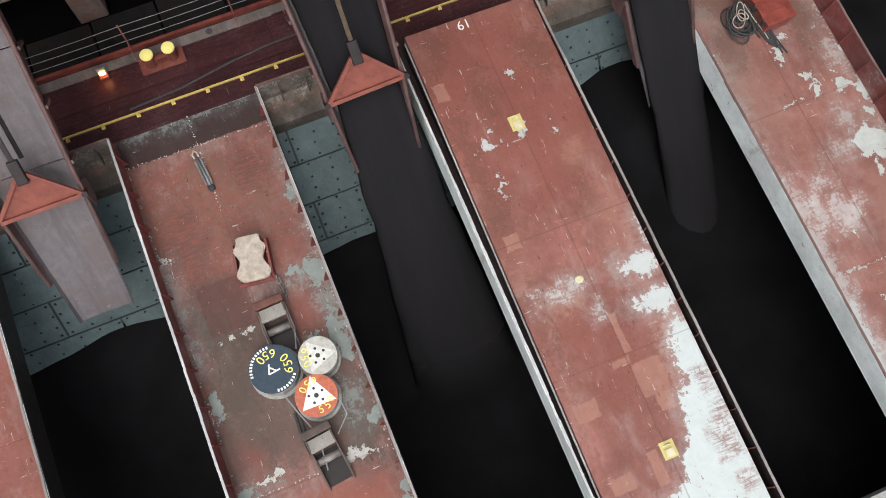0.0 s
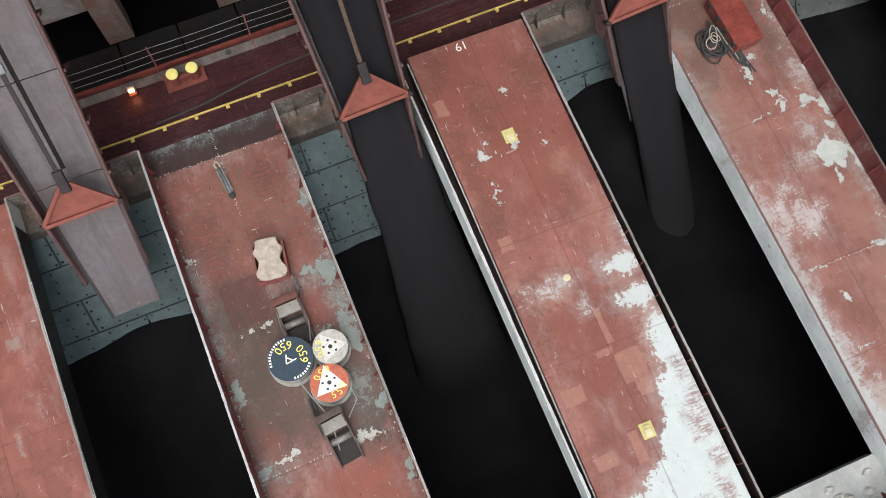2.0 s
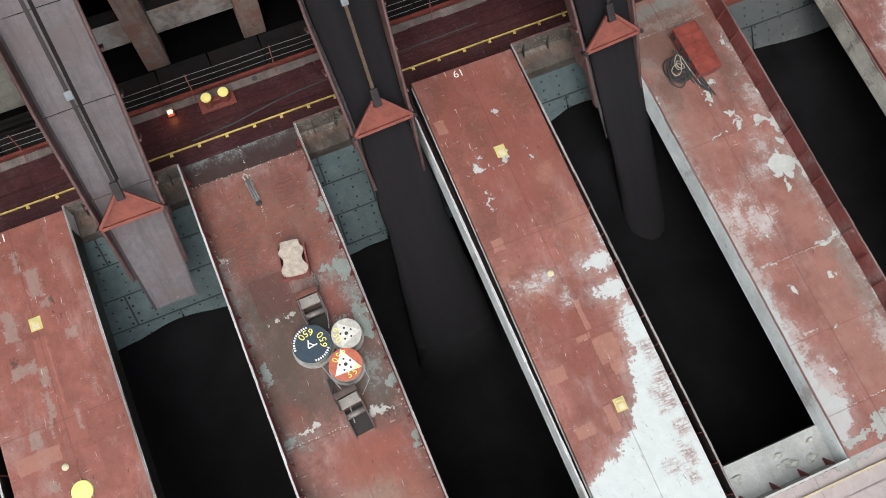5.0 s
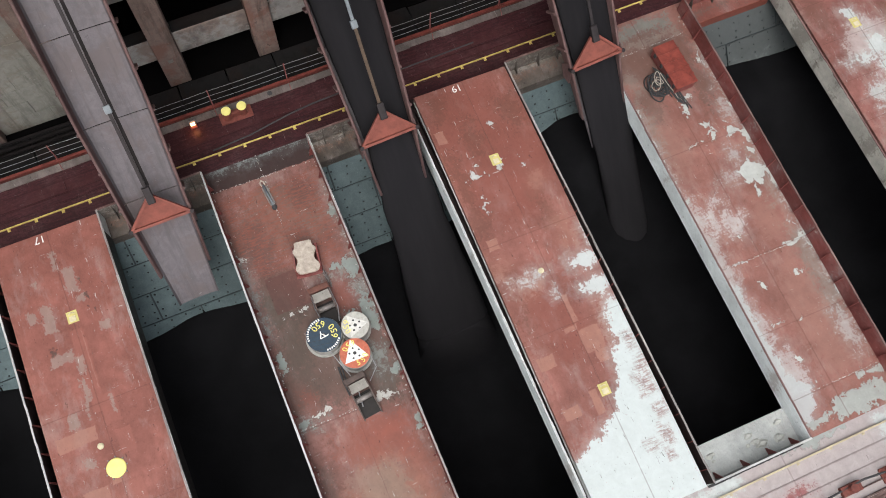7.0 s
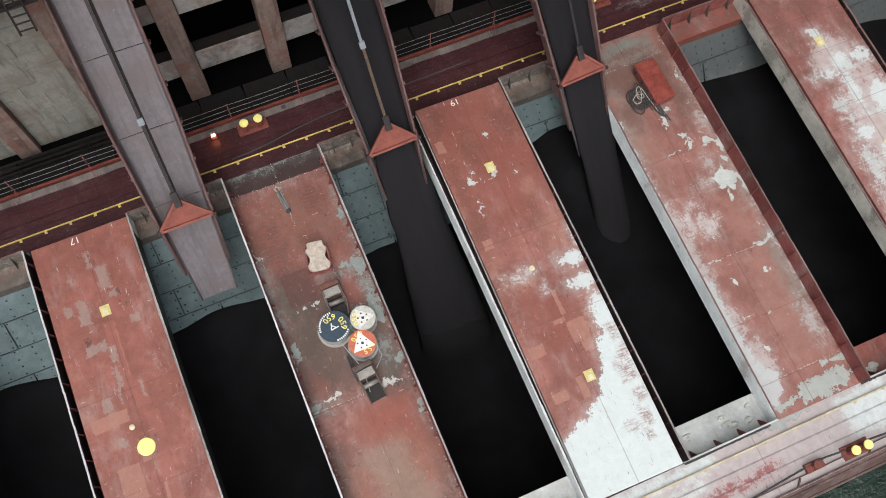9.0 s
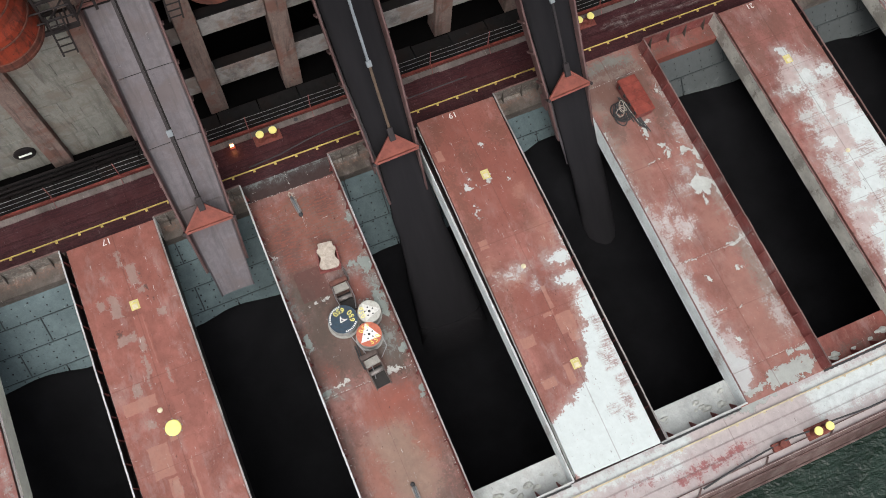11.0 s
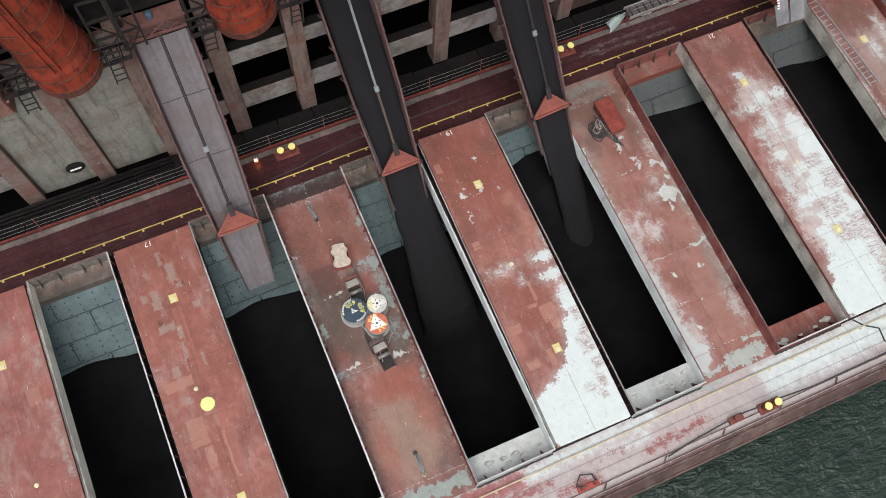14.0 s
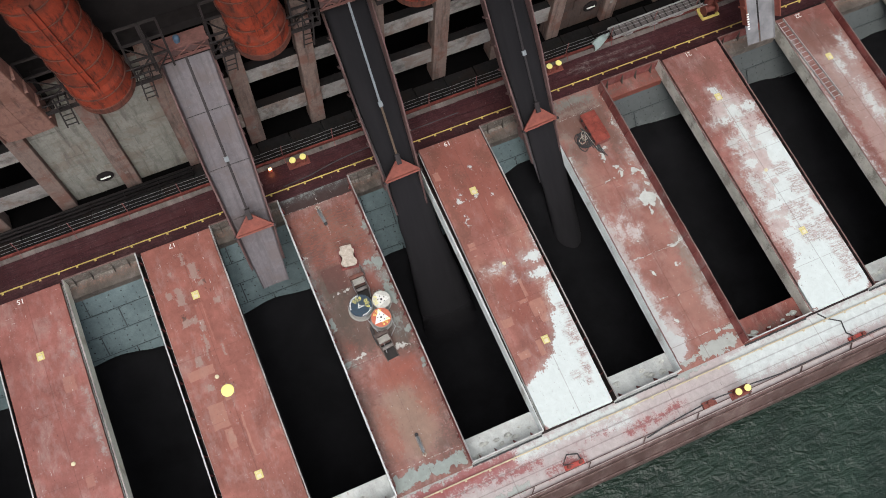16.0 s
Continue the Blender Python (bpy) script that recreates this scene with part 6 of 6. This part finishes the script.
for lid, r in ((lid2, 0.46), (lid3, 0.42)):
    bm = bmesh.new()
    q0 = 1.90 if lid is lid2 else 2.3
    prism(bm, [(r * math.cos(q0 + k * 2.094), r * math.sin(q0 + k * 2.094)) for k in range(3)], "z", DH + 0.018, DH + 0.0215)
    part("triangle", bm, M_triangle if lid is lid3 else M_white, lid, "white painted triangle")
    for k in range(5):
        q = 0.7 + k * 1.257
        bm = bmesh.new()
        lathe(bm, [(0.032, DH + 0.02), (0.032, DH + 0.025), (0.0001, DH + 0.025)], 10, 0.17 * math.cos(q), 0.17 * math.sin(q))
        part("bolt_hole", bm, M_rope, lid)


def ring_text(text, lid, radius, centre, step, size, mat, z=DH + 0.021):
    """Figures round a lid, read from outside it."""
    for i, ch in enumerate(text):
        a = centre + (i - (len(text) - 1) / 2) * step
        lettering("figure", ch, size, mat, lid, (radius * math.cos(a), radius * math.sin(a), z), math.degrees(a) + 90)


M_figure = plain("figure_paint_yellow", (0.78, 0.70, 0.17), 0.6, 0.15, 9)
ring_text("650", lid1, 0.36, radians(120), 0.45, 0.29, M_figure)
ring_text("650", lid1, 0.36, radians(20), 0.45, 0.29, M_figure)
ring_text("650", lid2, 0.34, radians(129), 0.5, 0.25, M_figure, DH + 0.026)
ring_text("550", lid2, 0.34, radians(-42), 0.5, 0.25, M_figure, DH + 0.026)
ring_text("650", lid3, 0.31, radians(190), 0.52, 0.27, M_figure, DH + 0.026)
# strokes of a white emblem
for a, b_ in (((-0.13, -0.10), (0.02, 0.14)), ((0.15, -0.06), (0.02, 0.14)), ((-0.07, -0.02), (0.09, 0.0))):
    bm = bmesh.new()
    beam(bm, (a[0], a[1], DH + 0.021), (b_[0], b_[1], DH + 0.021), 0.035, 0.006)
    part("emblem_stroke", bm, M_white, lid1).matrix_basis = pose(0, -0.02, 0, 0, 0, 150)
for first, n in ((-95, 8), (88, 12)):
    for i in range(n):
        a = radians(first + i * 8.5 + 20)
        bm = bmesh.new()
        box(bm, -0.022, 0.022, -0.032, 0.032, 0, 0.003)
        o = part("lid_mark", bm, M_white, lid1)
        o.matrix_basis = pose(0.505 * math.cos(a), 0.505 * math.sin(a), DH + 0.021, 0, 0, math.degrees(a) - 90)
for i in range(-3, 4):
    bm = bmesh.new()
    w = math.sqrt(0.55 ** 2 - (i * 0.155) ** 2)
    box(bm, -w, w, i * 0.155 - 0.004, i * 0.155 + 0.004, DH + 0.016, DH + 0.0195)
    part("board_joint", bm, M_rope, lid1).matrix_basis = pose(0, 0, 0, 0, 0, 10)

# roller fairlead with a pale dusty top
fair = thing("roller_fairlead", (-7.0, 11.65, 0), "roller fairlead with a pale dusty top between red cheeks", "fairlead", turn=-8)
bm = bmesh.new()
pts = []
for q, sx in ((-0.56, 0.25), (-0.48, 0.38), (-0.30, 0.41), (-0.17, 0.27), (-0.03, 0.24), (0.12, 0.35), (0.26, 0.40), (0.34, 0.31), (0.42, 0.24), (0.50, 0.31), (0.56, 0.27)):
    pts.append((sx, q))
prism(bm, pts + [(-x, y) for x, y in pts[::-1]], "z", 0.36, 0.5)
bmesh.ops.bevel(bm, geom=bm.edges[:], offset=0.03, segments=2, affect="EDGES")
part("top_plate", bm, M_fair, fair, "pale dusty notched top plate")
for s in (-1, 1):
    bm = bmesh.new()
    prism(bm, [(-0.5, 0.0), (0.5, 0.0), (0.42, 0.42), (-0.42, 0.42)], "x", s * 0.40 - 0.03, s * 0.40 + 0.03)
    part("cheek", bm, M_coam, fair, "maroon cheek plate")
    bm = bmesh.new()
    tube(bm, [(s * 0.18, -0.35, 0.02), (s * 0.18, -0.35, 0.38)], 0.1, 12)
    part("roller", bm, M_iron, fair)
bm = bmesh.new()
box(bm, -0.45, 0.45, -0.55, 0.55, 0.0, 0.05, 0.01)
part("base", bm, M_coam, fair)

bm = bmesh.new()
for i in range(7):
    q = i / 6
    c = Vector((-6.62 + 0.05 * q, 11.05 - 0.5 * q, 0.12 + 0.04 * math.sin(i * 2)))
    d = Vector((0.05, 0, 0)) if i % 2 else Vector((0, 0, 0.05))
    tube(bm, [c + Vector((0, -0.06, 0)) + d, c + Vector((0, 0.06, 0)) + d, c + Vector((0, 0.06, 0)) - d, c + Vector((0, -0.06, 0)) - d, c + Vector((0, -0.06, 0)) + d], 0.018, 6)
solid("chain", bm, M_iron, "short rusty chain by the fairlead", "chain")


M_cross = plain("crosspiece_brown_rust", (0.13, 0.055, 0.042), 0.6, 0.4, 6)
M_capplate = worn_paint("cap_plate_scuffed", (0.30, 0.285, 0.255), [], mottle=0.5, scuffs=0.9, scuff_colour=(0.55, 0.55, 0.52), marks=0.8)


def sheave_box(x, y, turn, words):
    root = thing("sheave_box", (x, y, 0), words, "sheave box", "sheave boxes", turn=turn)
    for s in (-1, 1):
        bm = bmesh.new()
        prism(bm, [(-0.75, 0.0), (0.6, 0.0), (0.6, 0.42), (0.3, 0.46), (-0.75, 0.12)], "x", s * 0.3 - 0.02, s * 0.3 + 0.02)
        part("cheek", bm, M_cheek, root)
    bm = bmesh.new()
    box(bm, -0.3, 0.3, 0.12, 0.42, 0.3, 0.43, 0.02)
    part("cap_plate", bm, M_capplate, root, "pale scuffed cap plate")
    bm = bmesh.new()
    box(bm, -0.36, 0.36, 0.45, 0.65, 0.25, 0.48, 0.04)
    part("crosspiece", bm, M_cross if y > 8 else M_cheek, root)
    # dark of the open well put into the floor's colour
    bm = bmesh.new()
    box(bm, -0.28, 0.28, -0.7, 0.1, 0.0, 0.03)
    part("floor_plate", bm, M_recess_shade, root)
    bm = bmesh.new()
    tube(bm, [(-0.3, -0.1, 0.18), (0.3, -0.1, 0.18)], 0.09, 14)
    part("sheave", bm, M_iron, root)
    return root


sheave_box(-6.98, 9.95, 2, "open iron sheave box with a scuffed pale cap")
sheave_box(-6.93, 6.75, 6, "open iron sheave box with a pale cap, beside the drums")
bm = bmesh.new()
tube(bm, [(-7.3, 10.5, 0.3), (-7.33, 9.9, 0.36), (-7.28, 9.42, 0.55)], 0.016, 6)
tube(bm, [(-6.66, 10.4, 0.3), (-6.62, 9.7, 0.4), (-6.75, 9.2, 0.5)], 0.016, 6)
tube(bm, [(-7.4, 8.42, 0.6), (-7.2, 7.8, 0.45), (-6.98, 7.2, 0.3), (-7.05, 6.4, 0.12)], 0.018, 6)
tube(bm, [(-6.25, 7.85, 0.5), (-6.2, 7.4, 0.3), (-6.55, 7.05, 0.3)], 0.014, 6)
solid("wire_rope", bm, M_wire, "thin steel wire rope between the drums and sheave boxes", "wire rope")
bm = bmesh.new()
tube(bm, [(-7.32, 7.9, 0.06), (-7.34, 7.4, 0.05), (-7.3, 6.9, 0.05)], 0.035, 6)
tube(bm, [(-7.22, 8.0, 0.06), (-7.25, 7.4, 0.05)], 0.03, 6)
solid("iron_bar", bm, M_rope, "dark iron bars lying by the drums", "bar")


def deck_cleat(x, y, turn, words):
    root = thing("turnbuckle", (x, y, 0), words, "turnbuckle", "turnbuckles", turn=turn)
    bm = bmesh.new()
    box(bm, -0.07, 0.07, -0.42, 0.35, 0.0, 0.05, 0.015)
    box(bm, -0.10, -0.05, -0.4, 0.3, 0.05, 0.12, 0.015)
    box(bm, 0.05, 0.10, -0.4, 0.3, 0.05, 0.12, 0.015)
    part("frame", bm, M_iron, root)
    bm = bmesh.new()
    tube(bm, [(0, -0.5, 0.08), (0, 0.4, 0.08)], 0.035, 8)
    part("screw", bm, M_rod_bright, root)
    bm = bmesh.new()
    tube(bm, [(-0.05, 0.38, 0.06), (-0.07, 0.5, 0.08), (0, 0.58, 0.08), (0.07, 0.5, 0.08), (0.05, 0.38, 0.06)], 0.028, 8)
    part("eye", bm, M_fair, root, "brass-coloured eye")
    bm = bmesh.new()
    lathe(bm, [(0.09, 0), (0.09, 0.08), (0.05, 0.12), (0.0001, 0.12)], 12, 0, -0.5)
    part("pad", bm, M_rope, root)
    return root


deck_cleat(-7.40, 14.35, 6, "worn steel turnbuckle with a brass eye lying on the deck")
deck_cleat(-7.27, 1.75, 180, "small steel turnbuckle lying on the deck")

# red locker and coiled hose on the other bare strip
lock = thing("deck_locker", (7.76, 13.4, 0), "vermilion ribbed steel deck locker", "locker", turn=2)
# body darker than the lid: the shade on its sides, put into paint
bm = bmesh.new()
box(bm, -0.40, 0.40, -0.86, 0.9, 0.0, 0.45, 0.03)
part("body", bm, M_coam, lock, "maroon sides, darker than the lid to show shade")
bm = bmesh.new()
box(bm, -0.44, 0.44, -0.9, 0.94, 0.45, 0.52, 0.03)
lidp = part("lid", bm, M_box_red, lock)
for y in (-0.55, -0.2, 0.18, 0.55):
    bm = bmesh.new()
    box(bm, -0.45, 0.45, y - 0.02, y + 0.02, 0.515, 0.54, 0.006)
    part("lid_rib", bm, M_box_red, lidp)
for y in (-0.7, -0.25, 0.2, 0.65):
    bm = bmesh.new()
    box(bm, -0.47, -0.4, y - 0.05, y + 0.05, 0.3, 0.5, 0.01)
    part("hasp", bm, M_rope, lock)

rnd = random.Random(5)


def loop_of(cx, cy, r, squash, turn_, z, wob):
    """One slack turn of rope, lying on the turns below it."""
    pts = []
    for i in range(25):
        q = 2 * math.pi * i / 24 * 1.02
        rr = r * (1 + wob * math.sin(2 * q + turn_) + 0.5 * wob * math.sin(3 * q + 2 * turn_))
        u, w = rr * math.cos(q), rr * squash * math.sin(q)
        pts.append((cx + u * math.cos(turn_) - w * math.sin(turn_), cy + u * math.sin(turn_) + w * math.cos(turn_), z + 0.03 * math.sin(q + turn_)))
    return pts


bm = bmesh.new()
for i in range(13):
    tube(bm, loop_of(6.93 + rnd.uniform(-0.13, 0.13), 13.08 + rnd.uniform(-0.2, 0.2), rnd.uniform(0.2, 0.44), rnd.uniform(0.6, 1.0), rnd.uniform(0, 6), 0.04 + 0.022 * i, 0.12), 0.024, 6)
for i in range(12):
    x0, y0 = 7.12 + 0.035 * i + rnd.uniform(-0.02, 0.02), 13.75 - 0.06 * i
    tube(bm, [(x0 - 0.02, y0, 0.2), (x0 + 0.06, y0 - 0.4, 0.16 + rnd.uniform(-0.05, 0.05)), (x0 + 0.12 + rnd.uniform(-0.05, 0.05), y0 - 0.85, 0.1), (x0 + 0.2 + rnd.uniform(-0.05, 0.05), y0 - 1.3, 0.03)], 0.022, 6)
solid("coiled_rope", bm, M_rope, "tangled coil of dark rope on the deck beside the locker", "rope")
bm = bmesh.new()
for cx, cy, r, q, t_ in ((6.98, 13.2, 0.24, 0.5, 1.2), (6.82, 12.98, 0.2, 0.8, 0.4), (7.0, 13.1, 0.14, 0.7, 2.2)):
    tube(bm, loop_of(cx, cy, r, q, t_, 0.36, 0.1), 0.014, 6)
tube(bm, [(7.2, 13.4, 0.3), (7.3, 12.9, 0.2), (7.42, 12.5, 0.12), (7.5, 12.2, 0.03)], 0.014, 6)
solid("thin_line", bm, M_fair, "pale thin line lying on the coiled rope", "rope")

# aluminium ladder on the low cover
lad = thing("ladder", (20.75, 12.7, 0.42), "aluminium ladder lying on the hatch cover", "ladder", turn=4.0)
for s in (-1, 1):
    bm = bmesh.new()
    beam(bm, (s * 0.26, -2.8, 0.06), (s * 0.26, 2.8, 0.06), 0.05, 0.1)
    part("stile", bm, M_ladder, lad)
for i in range(18):
    bm = bmesh.new()
    tube(bm, [(-0.26, -2.65 + i * 0.31, 0.08), (0.26, -2.65 + i * 0.31, 0.08)], 0.02, 6)
    part("rung", bm, M_ladder, lad)

# ---- side deck fittings ----
# deck lamp
lamp = thing("deck_lamp", (-8.92, 17.75, 0), "small lit orange deck lamp on the gutter", "lamp")
bm = bmesh.new()
box(bm, -0.12, 0.12, -0.09, 0.09, 0.02, 0.12, 0.015)
part("base", bm, M_bitt, lamp)
bm = bmesh.new()
box(bm, -0.11, 0.11, 0.03, 0.09, 0.12, 0.34, 0.01)
part("hood", bm, M_iron, lamp)
glow, gnt, gb = nodes_of("lamp_glow")
gb.inputs["Emission Color"].default_value = (1.0, 0.55, 0.22, 1)
gb.inputs["Emission Strength"].default_value = 5.0
bm = bmesh.new()
box(bm, -0.08, 0.08, -0.04, 0.02, 0.15, 0.29, 0.02)
part("bulb", bm, glow, lamp, "glowing orange bulb")
pl = bpy.data.lights.new("deck_lamp_light", "POINT")
pl.energy, pl.color, pl.shadow_soft_size = 5.0, (1.0, 0.38, 0.12), 0.06
new("deck_lamp_light", pl).location = (-8.92, 17.6, 0.24)

# gangway stowed along the rail, with a tarpaulin, and a small winch
gang = thing("gangway", (14.1, 18.35, 0.55), "aluminium gangway stowed along the ship's railing", "gangway", turn=1)
for s in (-1, 1):
    bm = bmesh.new()
    beam(bm, (-2.9, s * 0.32, 0), (2.9, s * 0.32, 0), 0.07, 0.16)
    part("side_beam", bm, M_ladder, gang)
bm = bmesh.new()
box(bm, -2.85, 2.85, -0.29, 0.29, -0.02, 0.02)
part("walk_plate", bm, plain("gangway_plate_grey", (0.10, 0.088, 0.085), 0.7), gang)
for i in range(14):
    bm = bmesh.new()
    box(bm, -2.7 + i * 0.41, -2.64 + i * 0.41, -0.28, 0.28, 0.02, 0.045)
    part("tread", bm, M_scaffold, gang)
for i in range(4):
    bm = bmesh.new()
    x0 = -2.4 + i * 1.6
    tube(bm, [(x0, -0.36, 0.0), (x0, -0.62, 0.35), (x0 + 0.5, -0.62, 0.35), (x0 + 0.5, -0.36, 0.0)], 0.02, 6)
    part("hand_hoop", bm, M_ladder, gang)
for i in range(3):
    bm = bmesh.new()
    beam(bm, (-2.2 + i * 2.2, 0, -0.55), (-2.2 + i * 2.2, 0, -0.05), 0.08, 0.08)
    part("support", bm, M_coam, gang)

bm = bmesh.new()
n = 14
rows = []
for i in range(n + 1):
    u = i / n
    rows.append([bm.verts.new((10.0 + 1.25 * u + 0.05 * math.sin(9 * v), 18.05 + 0.42 * u + (v - 0.5) * (0.62 - 0.45 * u * u),
                               0.2 + 0.5 * (1 - (2 * v - 1) ** 2) * (0.4 + 0.6 * math.sin(math.pi * min(1, u + 0.15))) + 0.05 * noise.noise((u * 5, v * 4, 0)))) for v in (j / 10 for j in range(11))])
for q0, q1 in zip(rows, rows[1:]):
    for j in range(10):
        bm.faces.new((q0[j], q0[j + 1], q1[j + 1], q1[j])).smooth = True
bmesh.ops.solidify(bm, geom=bm.faces[:], thickness=0.02)
solid("tarpaulin", bm, M_tarp, "pale green tarpaulin bundled over the railing end", "tarpaulin")

win = thing("deck_winch", (17.3, 17.75, 0), "red deck winch standing on a yellow base frame", "winch")
bm = bmesh.new()
box(bm, -0.55, 0.55, -0.4, -0.28, 0.0, 0.14, 0.02)
box(bm, -0.55, 0.55, 0.28, 0.4, 0.0, 0.14, 0.02)
box(bm, -0.55, -0.42, -0.28, 0.28, 0.0, 0.14, 0.02)
box(bm, 0.42, 0.55, -0.28, 0.28, 0.0, 0.14, 0.02)
part("base_frame", bm, M_yellow, win, "yellow painted base frame")
bm = bmesh.new()
tube(bm, [(-0.32, 0, 0.42), (0.32, 0, 0.42)], 0.2, 16)
part("drum", bm, M_bitt, win)
for s in (-1, 1):
    bm = bmesh.new()
    tube(bm, [(s * 0.34, 0, 0.42), (s * 0.4, 0, 0.42)], 0.32, 18)
    part("flange", bm, M_bitt, win)
bm = bmesh.new()
box(bm, -0.2, 0.2, 0.1, 0.4, 0.5, 1.1, 0.04)
part("motor", bm, M_bitt, win)

# toe rail and clutter along the river edge
bm = bmesh.new()
box(bm, X0, X1, -2.36, -2.30, 0.0, 0.10, 0.01)
box(bm, X0, X1, -2.06, -2.02, 0.0, 0.07, 0.01)
solid("toe_rail", bm, M_hull, "brown steel toe rail along the deck edge", "rail", kind="structure")
for y in (-1.505, -1.005):
    bm = bmesh.new()
    box(bm, X0, X1, y - 0.012, y + 0.012, 0.0, 0.022)
    solid("deck_seam", bm, M_river_deck, "raised plate seam along the bleached side deck", "deck seam", "deck seams", "structure")
for pts, name, mat in (
        ([(-1.0, -1.95, 0.08), (-1.6, -1.7, 0.12), (-1.25, -1.35, 0.1), (-0.75, -1.5, 0.1), (-0.7, -1.85, 0.08)], "hose", M_rope),
        ([(13.4, -0.1, 0.04), (13.7, -0.5, 0.04), (14.3, -0.9, 0.04), (14.2, -1.5, 0.04), (14.5, -1.85, 0.06)], "hose", M_rope),
        ([(2.6, -2.15, 0.1), (4.2, -1.95, 0.14), (5.6, -1.85, 0.16), (6.6, -1.8, 0.2), (7.3, -1.86, 0.3)], "mooring_line", M_rope),
        ([(8.2, -1.86, 0.3), (10.0, -2.0, 0.2), (12.5, -2.0, 0.16), (15.5, -1.98, 0.16), (20, -2.1, 0.16)], "mooring_line", M_rope)):
    bm = bmesh.new()
    tube(bm, pts, 0.035, 6)
    solid(name, bm, mat, "dark line lying along the river-side deck edge", "rope", "deck lines")
for x in (-1.1, 14.6):
    root = thing("roller_chock", (x, -1.9, 0), "red roller chock on the deck edge", "chock", "chocks")
    bm = bmesh.new()
    box(bm, -0.5, 0.5, -0.12, 0.12, 0.0, 0.12, 0.03)
    part("base", bm, plain("chock_paint_red", (0.30, 0.05, 0.04), 0.5), root)
    for s in (-0.3, 0.3):
        bm = bmesh.new()
        lathe(bm, [(0.09, 0.12), (0.06, 0.2), (0.09, 0.3)], 14, s, 0)
        part("roller", bm, M_bitt, root)
root = thing("roller_chock", (6.1, -1.9, 0), "rusty roller chock on the deck edge", "chock", "chocks")
bm = bmesh.new()
box(bm, -0.35, 0.35, -0.16, 0.16, 0.0, 0.2, 0.03)
part("base", bm, M_bitt, root)
bm = bmesh.new()
lathe(bm, [(0.14, 0.2), (0.1, 0.3), (0.14, 0.42)], 16)
part("roller", bm, M_bitt, root)
for i in range(9):
    x = -6.4 + i * 2.9
    bm = bmesh.new()
    beam(bm, (x, -2.34, 0.08), (x + 0.26, -2.08, 0.05), 0.05, 0.07)
    solid("deck_bracket", bm, M_hull, "short brown bracket at the deck edge", "bracket", "deck brackets")
